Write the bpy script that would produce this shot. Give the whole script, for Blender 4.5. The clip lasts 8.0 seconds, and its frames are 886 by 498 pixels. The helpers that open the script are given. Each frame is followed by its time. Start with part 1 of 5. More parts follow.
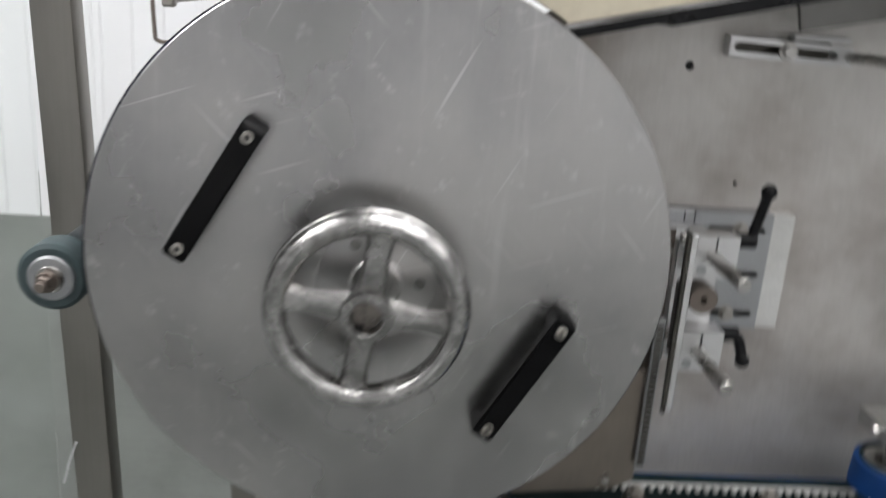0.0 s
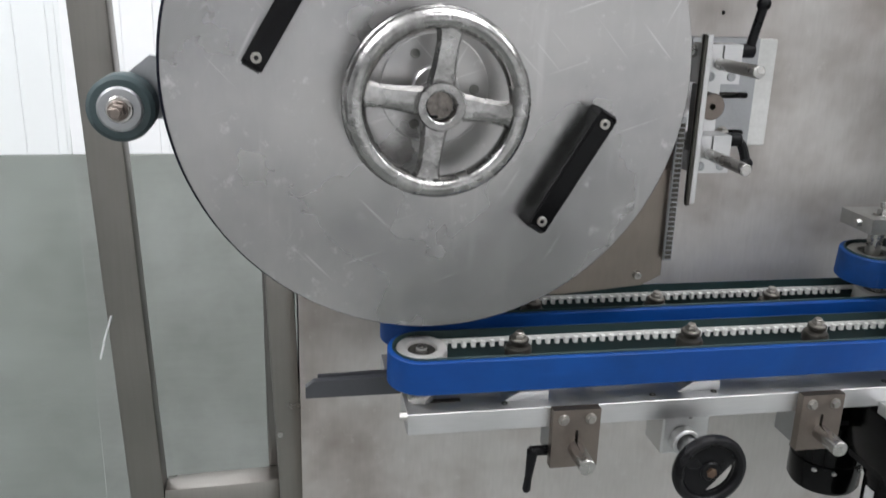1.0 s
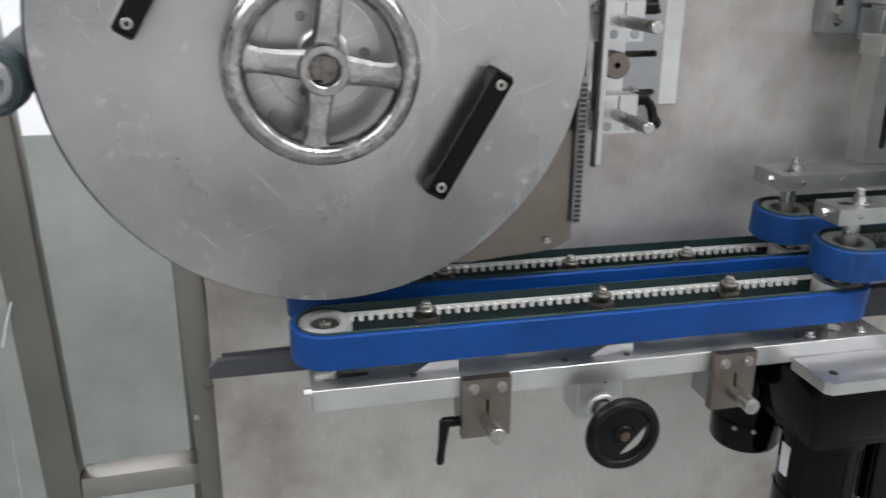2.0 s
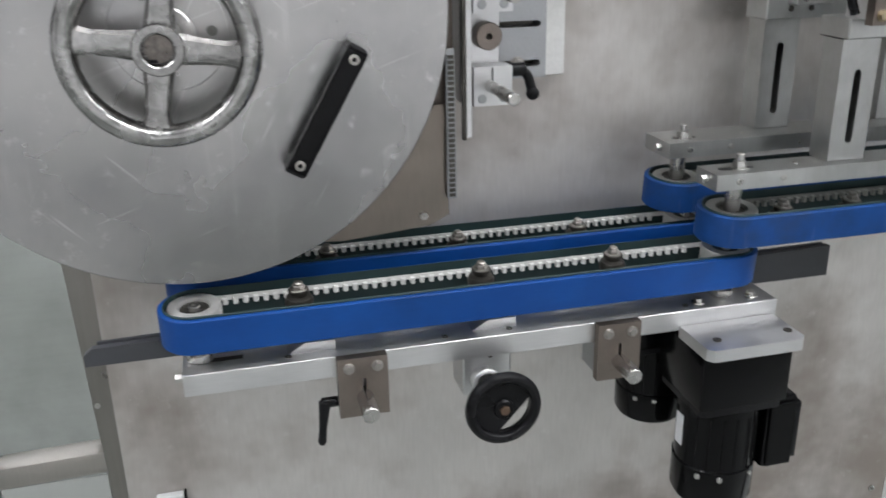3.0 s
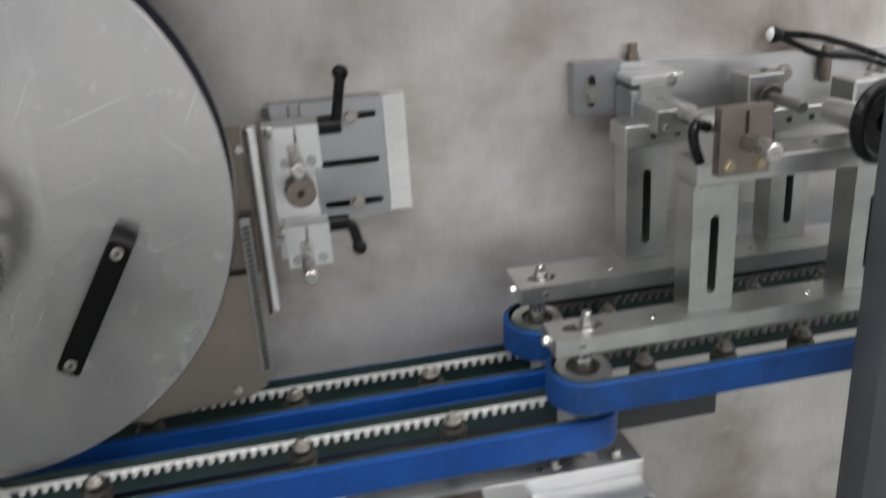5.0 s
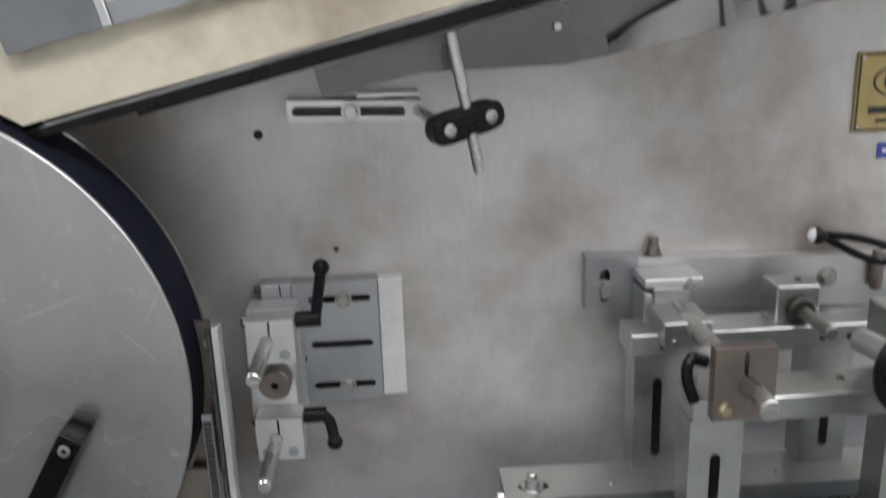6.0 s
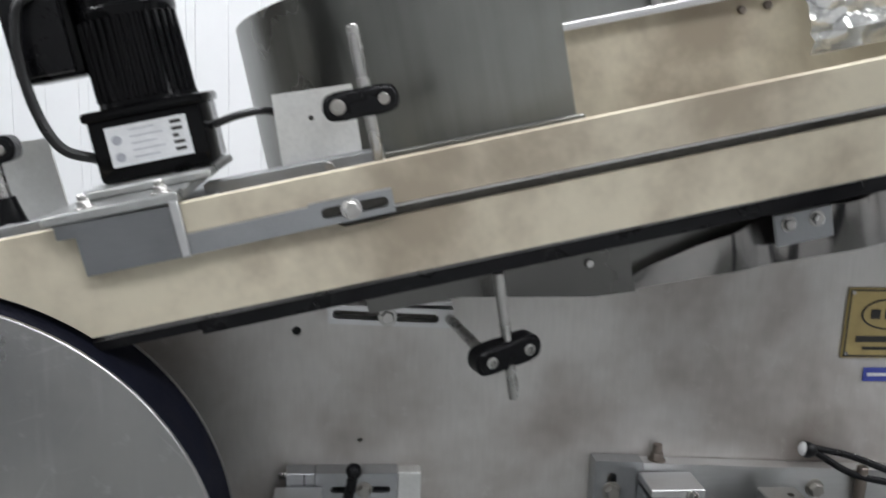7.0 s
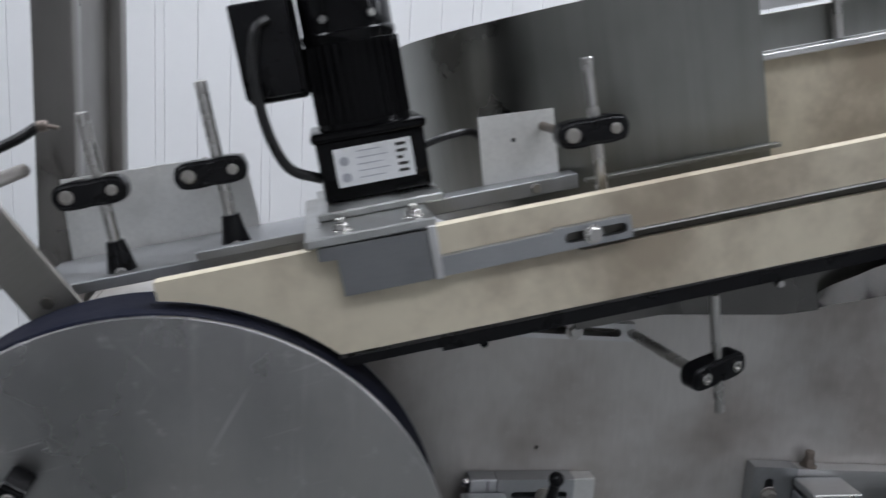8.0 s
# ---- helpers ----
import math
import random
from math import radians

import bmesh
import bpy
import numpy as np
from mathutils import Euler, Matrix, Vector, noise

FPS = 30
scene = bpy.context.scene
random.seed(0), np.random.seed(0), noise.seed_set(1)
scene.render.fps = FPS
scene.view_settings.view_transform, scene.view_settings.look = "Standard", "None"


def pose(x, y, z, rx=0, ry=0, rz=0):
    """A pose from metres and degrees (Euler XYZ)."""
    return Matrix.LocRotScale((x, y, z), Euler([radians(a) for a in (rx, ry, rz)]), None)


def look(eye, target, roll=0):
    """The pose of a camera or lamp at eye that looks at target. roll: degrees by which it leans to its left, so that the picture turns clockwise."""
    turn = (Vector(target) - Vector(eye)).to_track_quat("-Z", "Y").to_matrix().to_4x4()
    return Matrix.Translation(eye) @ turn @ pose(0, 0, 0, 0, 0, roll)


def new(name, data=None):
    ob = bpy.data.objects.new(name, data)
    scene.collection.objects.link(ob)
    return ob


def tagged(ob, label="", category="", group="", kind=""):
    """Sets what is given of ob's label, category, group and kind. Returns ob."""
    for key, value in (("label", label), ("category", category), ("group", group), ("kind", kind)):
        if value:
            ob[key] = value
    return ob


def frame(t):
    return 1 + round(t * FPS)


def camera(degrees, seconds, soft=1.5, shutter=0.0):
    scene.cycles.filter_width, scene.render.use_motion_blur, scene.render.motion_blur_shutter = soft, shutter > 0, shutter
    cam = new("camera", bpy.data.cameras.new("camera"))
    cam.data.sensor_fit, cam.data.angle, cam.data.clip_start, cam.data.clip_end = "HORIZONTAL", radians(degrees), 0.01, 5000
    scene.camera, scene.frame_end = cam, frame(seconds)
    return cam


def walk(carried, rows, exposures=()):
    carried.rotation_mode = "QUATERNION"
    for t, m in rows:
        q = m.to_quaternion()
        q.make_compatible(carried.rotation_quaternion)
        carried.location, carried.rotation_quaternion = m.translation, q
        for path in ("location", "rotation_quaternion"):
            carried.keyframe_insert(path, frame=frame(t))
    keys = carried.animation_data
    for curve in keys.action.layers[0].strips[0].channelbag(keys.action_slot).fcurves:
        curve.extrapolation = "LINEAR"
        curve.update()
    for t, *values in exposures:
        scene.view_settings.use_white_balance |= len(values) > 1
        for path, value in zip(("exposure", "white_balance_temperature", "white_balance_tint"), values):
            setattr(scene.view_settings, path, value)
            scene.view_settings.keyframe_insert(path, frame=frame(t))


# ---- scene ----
cam = camera(54.0, 8.0, shutter=0.6)
PATH = [
    (0, (0.02, -1.011, 1.640), (0.151, 0.903, 1.062), 4.1),
    (0.2, (-0.062, -1.066, 1.580), (0.183, 0.843, 1.047), 1.0),
    (0.5, (-0.121, -1.105, 1.531), (0.184, 0.785, 0.951), 1.1),
    (0.7, (-0.135, -1.115, 1.500), (0.192, 0.768, 0.896), 1.3),
    (1, (-0.145, -1.124, 1.474), (0.203, 0.752, 0.874), 1.7),
    (1.2, (-0.138, -1.126, 1.46), (0.216, 0.748, 0.858), 1.8),
    (2.3, (-0.033, -1.11, 1.461), (0.418, 0.722, 0.797), 0.2),
    (2.5, (0.0, -1.12, 1.452), (0.446, 0.719, 0.804), -0.1),
    (3, (0.064, -1.137, 1.454), (0.507, 0.684, 0.756), -1.2),
    (3.5, (0.125, -1.137, 1.464), (0.548, 0.674, 0.73), -2.5),
    (4, (0.184, -1.129, 1.476), (0.557, 0.69, 0.734), -3.3),
    (4.2, (0.209, -1.12, 1.488), (0.578, 0.698, 0.739), -3.6),
    (5.3, (0.410, -1.006, 1.652), (0.728, 0.836, 0.943), -4.1),
    (5.5, (0.449, -0.991, 1.672), (0.7, 0.886, 1.031), -4.5),
    (5.8, (0.501, -0.972, 1.699), (0.634, 0.927, 1.088), -3.5),
    (6, (0.512, -0.962, 1.717), (0.605, 0.953, 1.147), -2.1),
    (6.2, (0.508, -0.963, 1.737), (0.599, 0.969, 1.217), -1.9),
    (6.5, (0.506, -0.973, 1.786), (0.638, 0.96, 1.29), 0.1),
    (6.7, (0.470, -0.983, 1.821), (0.656, 0.964, 1.399), 1.2),
    (7, (0.418, -0.98, 1.871), (0.634, 0.969, 1.476), 2.4),
    (7.5, (0.301, -0.987, 1.886), (0.535, 0.963, 1.508), 2.8),
    (8, (0.144, -0.979, 1.898), (0.456, 0.952, 1.481), 3.7),
]
walk(cam, [(t, look(eye, target, roll)) for t, eye, target, roll in PATH],
     [(0, -0.49, 6350, 12), (1, -0.18, 6220, 12), (2.5, -0.16, 6220, 12), (3.5, -0.06, 6150, 12), (5.5, -0.24, 6350, 12), (6, -0.31, 6200, 12), (6.5, -0.37, 6150, 12), (6.8, -0.92, 6130, 11), (7, -0.78, 6120, 11), (7.5, -0.84, 6050, 12), (8, -1.36, 5900, 13)])

# ---- light ----
world = bpy.data.worlds.new("hall")
scene.world = world
world.use_nodes = True
world.node_tree.nodes["Background"].inputs["Color"].default_value = (0.9, 0.95, 1.0, 1)
world.node_tree.nodes["Background"].inputs["Strength"].default_value = 0.25


# ---- materials ----
def material(name, color, rough=0.5, metal=0.0, vary=0.12, scale=8.0, stretch=(1, 1, 1), grain=120.0, bump=0.02, rvary=0.12, coat=0.0, stain=None, stain_amount=0.0, grit=0.1, scuff=0.0, spec=0.5, detail=6.0, scratch=0.0, specks=0.0):
    m = bpy.data.materials.new(name)
    m.use_nodes = True
    t = m.node_tree
    b = t.nodes["Principled BSDF"]
    co = t.nodes.new("ShaderNodeTexCoord")
    mp = t.nodes.new("ShaderNodeMapping")
    mp.inputs["Scale"].default_value = stretch
    t.links.new(co.outputs["Object"], mp.inputs["Vector"])
    big = t.nodes.new("ShaderNodeTexNoise")
    big.inputs["Scale"].default_value = scale
    big.inputs["Detail"].default_value = detail
    fine = t.nodes.new("ShaderNodeTexNoise")
    fine.inputs["Scale"].default_value = grain
    fine.inputs["Detail"].default_value = 4
    t.links.new(co.outputs["Object"], big.inputs["Vector"])
    t.links.new(mp.outputs["Vector"], fine.inputs["Vector"])
    ramp = t.nodes.new("ShaderNodeValToRGB")
    lo, hi = 1 - vary, 1 + vary
    ramp.color_ramp.elements[0].position, ramp.color_ramp.elements[1].position = 0.3, 0.7
    ramp.color_ramp.elements[0].color = [min(1, c * lo) for c in color] + [1]
    ramp.color_ramp.elements[1].color = [min(1, c * hi) for c in color] + [1]
    t.links.new(big.outputs["Fac"], ramp.inputs["Fac"])
    mix = t.nodes.new("ShaderNodeMix")
    mix.data_type, mix.blend_type = "RGBA", "MULTIPLY"
    mix.inputs["Factor"].default_value = grit
    t.links.new(ramp.outputs["Color"], mix.inputs["A"])
    fr = t.nodes.new("ShaderNodeValToRGB")
    fr.color_ramp.elements[0].position, fr.color_ramp.elements[1].position = 0.3, 0.6
    fr.color_ramp.elements[0].color, fr.color_ramp.elements[1].color = (0.55, 0.55, 0.55, 1), (1, 1, 1, 1)
    t.links.new(fine.outputs["Fac"], fr.inputs["Fac"])
    t.links.new(fr.outputs["Color"], mix.inputs["B"])
    out = mix.outputs["Result"]
    if stain:
        patch = t.nodes.new("ShaderNodeTexNoise")
        patch.inputs["Scale"].default_value = scale * 0.55
        patch.inputs["Detail"].default_value = 5
        patch.inputs["Roughness"].default_value = 0.62
        patch.inputs["Distortion"].default_value = 0.1
        t.links.new(co.outputs["Object"], patch.inputs["Vector"])
        pr = t.nodes.new("ShaderNodeMapRange")
        pr.interpolation_type = "SMOOTHSTEP"
        pr.inputs["From Min"].default_value, pr.inputs["From Max"].default_value = 0.42, 0.68
        pr.inputs["To Max"].default_value = stain_amount
        t.links.new(patch.outputs["Fac"], pr.inputs["Value"])
        sm = t.nodes.new("ShaderNodeMix")
        sm.data_type = "RGBA"
        sm.inputs["B"].default_value = (*stain, 1)
        t.links.new(pr.outputs["Result"], sm.inputs["Factor"])
        t.links.new(out, sm.inputs["A"])
        out = sm.outputs["Result"]
    if scuff:
        st = t.nodes.new("ShaderNodeMapping")
        st.inputs["Rotation"].default_value = (0.3, 0.9, 0.2)
        st.inputs["Scale"].default_value = (1, 1, 0.1)
        t.links.new(co.outputs["Object"], st.inputs["Vector"])
        sn = t.nodes.new("ShaderNodeTexNoise")
        sn.inputs["Scale"].default_value, sn.inputs["Detail"].default_value, sn.inputs["Distortion"].default_value = 60, 3, 0.0
        t.links.new(st.outputs["Vector"], sn.inputs["Vector"])
        sr = t.nodes.new("ShaderNodeMapRange")
        sr.interpolation_type = "SMOOTHSTEP"
        sr.inputs["From Min"].default_value, sr.inputs["From Max"].default_value = 0.6, 0.82
        sr.inputs["To Max"].default_value = scuff
        t.links.new(sn.outputs["Fac"], sr.inputs["Value"])
        sx = t.nodes.new("ShaderNodeMix")
        sx.data_type = "RGBA"
        sx.inputs["B"].default_value = (0.85, 0.85, 0.84, 1)
        t.links.new(sr.outputs["Result"], sx.inputs["Factor"])
        t.links.new(out, sx.inputs["A"])
        out = sx.outputs["Result"]
    if specks:
        kn = t.nodes.new("ShaderNodeTexNoise")
        kn.inputs["Scale"].default_value, kn.inputs["Detail"].default_value, kn.inputs["Roughness"].default_value = 48, 5, 0.7
        t.links.new(co.outputs["Object"], kn.inputs["Vector"])
        kr = t.nodes.new("ShaderNodeMapRange")
        kr.interpolation_type = "SMOOTHSTEP"
        kr.inputs["From Min"].default_value, kr.inputs["From Max"].default_value = 0.57, 0.78
        kr.inputs["To Max"].default_value = specks
        t.links.new(kn.outputs["Fac"], kr.inputs["Value"])
        kx = t.nodes.new("ShaderNodeMix")
        kx.data_type = "RGBA"
        kx.inputs["B"].default_value = (0.86, 0.86, 0.85, 1)
        t.links.new(kr.outputs["Result"], kx.inputs["Factor"])
        t.links.new(out, kx.inputs["A"])
        out = kx.outputs["Result"]
    for turn, wide in ((0.5, 95), (-0.75, 120), (1.25, 150)) if scratch else ():
        lm = t.nodes.new("ShaderNodeMapping")
        lm.vector_type = "TEXTURE"
        lm.inputs["Rotation"].default_value = (0, turn, 0)
        lm.inputs["Scale"].default_value = (1 / wide, 1, 0.22)
        t.links.new(co.outputs["Object"], lm.inputs["Vector"])
        ln = t.nodes.new("ShaderNodeTexNoise")
        ln.inputs["Scale"].default_value, ln.inputs["Detail"].default_value = 1.6, 1
        t.links.new(lm.outputs["Vector"], ln.inputs["Vector"])
        lr = t.nodes.new("ShaderNodeMapRange")
        lr.interpolation_type = "SMOOTHSTEP"
        lr.inputs["From Min"].default_value, lr.inputs["From Max"].default_value = 0.72, 0.84
        lr.inputs["To Max"].default_value = scratch
        t.links.new(ln.outputs["Fac"], lr.inputs["Value"])
        lx = t.nodes.new("ShaderNodeMix")
        lx.data_type = "RGBA"
        lx.inputs["B"].default_value = (0.88, 0.88, 0.87, 1)
        t.links.new(lr.outputs["Result"], lx.inputs["Factor"])
        t.links.new(out, lx.inputs["A"])
        out = lx.outputs["Result"]
    t.links.new(out, b.inputs["Base Color"])
    rr = t.nodes.new("ShaderNodeMapRange")
    rr.inputs["To Min"].default_value, rr.inputs["To Max"].default_value = max(0.03, rough - rvary), min(1, rough + rvary)
    rr.inputs["From Min"].default_value, rr.inputs["From Max"].default_value = 0.3, 0.7
    t.links.new(big.outputs["Fac"], rr.inputs["Value"])
    t.links.new(rr.outputs["Result"], b.inputs["Roughness"])
    b.inputs["Metallic"].default_value = metal
    b.inputs["Specular IOR Level"].default_value = spec
    b.inputs["Coat Weight"].default_value = coat
    if bump:
        bp = t.nodes.new("ShaderNodeBump")
        bp.inputs["Strength"].default_value = bump * 10
        bp.inputs["Distance"].default_value = 0.001
        t.links.new(fine.outputs["Fac"], bp.inputs["Height"])
        t.links.new(bp.outputs["Normal"], b.inputs["Normal"])
    return m


STEEL_PLATE = material("stainless_sheet", (0.68, 0.66, 0.635), 0.5, 0.72, 0.13, 4.2, (1, 1, 0.14), 200, 0.002, 0.08, stain=(0.27, 0.225, 0.19), stain_amount=0.8, grit=0.12, scuff=0.06, detail=5, scratch=0.04, specks=0.22)
STEEL_DISC = material("worn_stainless_disc", (0.385, 0.383, 0.382), 0.30, 0.97, 0.26, 4.2, (1, 1, 0.3), 200, 0.002, 0.08, stain=(0.54, 0.53, 0.515), stain_amount=0.7, grit=0.07, scuff=0.16, detail=6, scratch=0.36, specks=0.42)
STEEL_TUBE = material("stainless_tube", (0.42, 0.40, 0.37), 0.36, 1, 0.08, 6, (1, 1, 0.05), 300, 0.006)
STEEL_BIN = material("dull_stainless_hopper", (0.27, 0.272, 0.255), 0.36, 1, 0.16, 6, (1, 1, 0.06), 70, 0.002, grit=0.2)
# Flange steel darkened to stand for shade and dark reflections under the chute.
SHADED_SHEET = material("shaded_flange_sheet", (0.15, 0.148, 0.14), 0.3, 1, 0.35, 5, (1, 1, 0.2), 90, 0.002, 0.12)
ALU = material("machined_aluminium", (0.70, 0.70, 0.70), 0.42, 1, 0.06, 20, (0.1, 1, 1), 400, 0.008)
ALU_DULL = material("dull_aluminium", (0.43, 0.44, 0.45), 0.46, 1, 0.1, 20, (1, 1, 1), 300, 0.01)
BRIGHT = material("bright_steel", (0.52, 0.51, 0.49), 0.28, 1, 0.05, 30, (1, 1, 1), 300, 0.0)
CHROME = material("worn_cast_chrome", (0.45, 0.445, 0.435), 0.24, 1, 0.35, 40, (1, 1, 1), 140, 0.05, 0.12, stain=(0.16, 0.155, 0.15), stain_amount=0.7, grit=0.45)
BROWN_STEEL = material("tarnished_steel", (0.24, 0.205, 0.18), 0.42, 1, 0.15, 25, (1, 1, 1), 300, 0.01)
# Dark greasy steel; also used for sheets that put shade into slots.
DARK_STEEL = material("greasy_steel_and_slot_shade", (0.09, 0.085, 0.075), 0.4, 0.8, 0.3, 60, (1, 1, 1), 300, 0.02)
BLUE = material("blue_foam_rubber", (0.005, 0.066, 0.29), 0.5, 0, 0.2, 14, (0.3, 1, 1), 220, 0.03, stain=(0.004, 0.045, 0.22), stain_amount=0.5, spec=0.28)
GREEN = material("dark_green_belt_fabric", (0.012, 0.035, 0.036), 0.55, 0, 0.2, 30, (1, 1, 1), 300, 0.02)
WHITE_PU = material("white_polyurethane_belt", (0.78, 0.78, 0.76), 0.5, 0, 0.08, 40, (1, 1, 1), 200, 0.01)
NAVY = material("navy_foam", (0.003, 0.0042, 0.0135), 0.85, 0, 0.2, 20, (1, 1, 1), 250, 0.04, spec=0.25)
BLUE_WORN = material("worn_blue_foam_rubber", (0.008, 0.06, 0.235), 0.6, 0, 0.35, 18, (0.3, 1, 1), 220, 0.03, stain=(0.02, 0.045, 0.12), stain_amount=0.6, scuff=0.06, spec=0.28)
BLACK = material("black_plastic", (0.006, 0.006, 0.007), 0.3, 0, 0.2, 20, (1, 1, 1), 300, 0.008, 0.08, spec=0.2, specks=0.012)
BLACK_GLOSS = material("black_enamel", (0.003, 0.003, 0.0035), 0.13, 0, 0.2, 20, (1, 1, 1), 300, 0.004, 0.05, spec=0.16)
# White polyurethane greyed to paint in the shadow of the bar above.
PU_SHADED = material("shaded_polyurethane_teeth", (0.3, 0.3, 0.28), 0.5, 0, 0.25, 40, (1, 1, 1), 200, 0.01)
FRAME_TUBE = material("brown_grey_stainless_tube", (0.27, 0.258, 0.238), 0.38, 1, 0.12, 5, (1, 1, 0.05), 200, 0.006)
ALU_GREY = material("grey_milled_aluminium", (0.27, 0.275, 0.285), 0.42, 1, 0.15, 14, (0.2, 1, 1), 250, 0.006, 0.1)
ALU_PALE = material("pale_bare_aluminium", (0.82, 0.82, 0.80), 0.6, 0.75, 0.1, 12, (1, 1, 1), 200, 0.006, stain=(0.5, 0.5, 0.47), stain_amount=0.5, grit=0.15)
COLUMN = material("dark_stainless_column", (0.2, 0.192, 0.18), 0.34, 1, 0.12, 5, (1, 1, 0.05), 200, 0.004)
GREY_PLASTIC = material("dark_grey_plastic", (0.055, 0.058, 0.065), 0.5, 0, 0.12, 14, (1, 1, 1), 200, 0.01)
BEIGE = material("cream_plastic_board", (0.70, 0.635, 0.49), 0.45, 0, 0.07, 9, (1, 1, 1), 120, 0.004, stain=(0.30, 0.245, 0.18), stain_amount=0.8, grit=0.05)
GREEN_RUBBER = material("grey_green_rubber", (0.05, 0.075, 0.08), 0.7, 0, 0.15, 30, (1, 1, 1), 200, 0.03)
FLOOR = material("grey_epoxy", (0.17, 0.178, 0.17), 0.34, 0, 0.12, 0.8, (1, 1, 1), 60, 0.004, 0.08, spec=0.3, detail=3, stain=(0.26, 0.27, 0.26), stain_amount=0.5, grit=0.05)
WALLG = material("pale_painted_wall", (0.8, 0.8, 0.8), 0.5, 0, 0.06, 1.5, (1, 1, 1), 40, 0.004)
PULLEY = material("bright_turned_pulley", (0.92, 0.91, 0.89), 0.5, 1, 0.05, 30)
WALLW = material("white_wall_panel", (0.86, 0.87, 0.88), 0.4, 0, 0.015, 1.5, (1, 1, 1), 40, 0.002, grit=0.02)
GOLD = material("brass_plaque", (0.46, 0.36, 0.16), 0.4, 0.6, 0.12, 40, (1, 1, 1), 200, 0.01)
FAINT_INK = material("faded_print", (0.4, 0.41, 0.45), 0.6, 0, 0.1, 50)
INK = material("dark_ink", (0.03, 0.028, 0.025), 0.6, 0, 0.1, 50)
LABEL_BLUE = material("blue_sticker", (0.05, 0.07, 0.35), 0.5, 0, 0.1, 50)
BRASSY = material("yellowed_zinc_bolt", (0.42, 0.35, 0.24), 0.35, 1, 0.15, 50)
PAPER = material("white_sticker", (0.78, 0.79, 0.8), 0.4, 0, 0.04, 60)
CRINKLE = material("crumpled_shiny_film", (0.78, 0.78, 0.76), 0.16, 0.75, 0.15, 30, (1, 1, 1), 200, 0.01)
CABLE = material("black_cable_sheath", (0.004, 0.004, 0.0045), 0.35, 0, 0.2, 40, (1, 1, 1), 200, 0.01)
# Guard steel browned and darkened for the disc's shadow and warm reflections.
GUARD_SHADED = material("brown_shaded_guard_sheet", (0.26, 0.228, 0.198), 0.34, 0.95, 0.2, 7, (1, 1, 0.2), 200, 0.002, stain=(0.2, 0.165, 0.14), stain_amount=0.7)
FLANGE = material("shiny_bent_sheet", (0.24, 0.234, 0.226), 0.14, 1, 0.3, 9, (1, 1, 0.3), 120, 0.004, 0.06, stain=(0.34, 0.31, 0.28), stain_amount=0.4)
ALU_POST = material("milled_aluminium_post", (0.52, 0.53, 0.52), 0.36, 1, 0.12, 14, (1, 1, 0.1), 300, 0.006, 0.1, stain=(0.3, 0.29, 0.27), stain_amount=0.5)
BAND = material("worn_grey_green_paint", (0.255, 0.272, 0.255), 0.45, 0, 0.1, 5, (0.15, 1, 1), 60, 0.004, 0.1, stain=(0.33, 0.35, 0.335), stain_amount=0.6, grit=0.1, spec=0.3, detail=4)
CLEAR = material("clear_acrylic", (0.96, 0.98, 0.97), 0.05, 0, 0.01, 5, bump=0, rvary=0.02, grit=0.0)
CLEAR.node_tree.nodes["Principled BSDF"].inputs["Transmission Weight"].default_value = 1.0
CLEAR.node_tree.nodes["Principled BSDF"].inputs["IOR"].default_value = 1.2
RUST_STEEL = material("brown_tarnished_bore", (0.22, 0.2, 0.182), 0.36, 1, 0.4, 120, (1, 1, 1), 300, 0.03, grit=0.4)
RUST = material("brown_steel_bolt", (0.16, 0.11, 0.08), 0.5, 0.9, 0.25, 80)
# White stands for light caught on a glossy black ball.
KNOB_LIT = material("lit_knob", (0.8, 0.8, 0.8), 0.3, 0, 0.03, 40)


# ---- mesh builders ----
def join(*meshes):
    out = bmesh.new()
    for b in meshes:
        tmp = bpy.data.meshes.new("tmp")
        b.to_mesh(tmp)
        out.from_mesh(tmp)
        bpy.data.meshes.remove(tmp)
        b.free()
    return out


def box(x0, x1, y0, y1, z0, z1, bev=0.0012, seg=1):
    b = bmesh.new()
    bmesh.ops.create_cube(b, size=1)
    bmesh.ops.scale(b, vec=(x1 - x0, y1 - y0, z1 - z0), verts=b.verts)
    bmesh.ops.translate(b, vec=((x0 + x1) / 2, (y0 + y1) / 2, (z0 + z1) / 2), verts=b.verts)
    if bev:
        bmesh.ops.bevel(b, geom=b.edges[:], offset=bev, segments=seg, affect="EDGES", profile=0.5)
    return b


def lathe(p, axis, profile, n=32):
    """A turned solid: profile rows are (distance along axis from p, radius)."""
    b = bmesh.new()
    a = Vector(axis).normalized()
    s = a.orthogonal().normalized()
    u = a.cross(s)
    rings = []
    for d, r in profile:
        c = Vector(p) + a * d
        if r < 1e-6:
            rings.append([b.verts.new(c)])
        else:
            rings.append([b.verts.new(c + (s * math.cos(k * math.tau / n) + u * math.sin(k * math.tau / n)) * r) for k in range(n)])
    for q, w in zip(rings, rings[1:]):
        for k in range(n):
            vs = [q[k % len(q)], q[(k + 1) % len(q)], w[(k + 1) % len(w)], w[k % len(w)]]
            vs = list(dict.fromkeys(vs))
            if len(vs) > 2:
                b.faces.new(vs)
    bmesh.ops.recalc_face_normals(b, faces=b.faces)
    return b


def cyl(p, q, r, n=24, bev=0.001):
    p, q = Vector(p), Vector(q)
    h = (q - p).length
    bev = min(bev, r * 0.5, h * 0.3)
    return lathe(p, q - p, [(0, 0), (0, r - bev), (bev, r), (h - bev, r), (h, r - bev), (h, 0)], n)


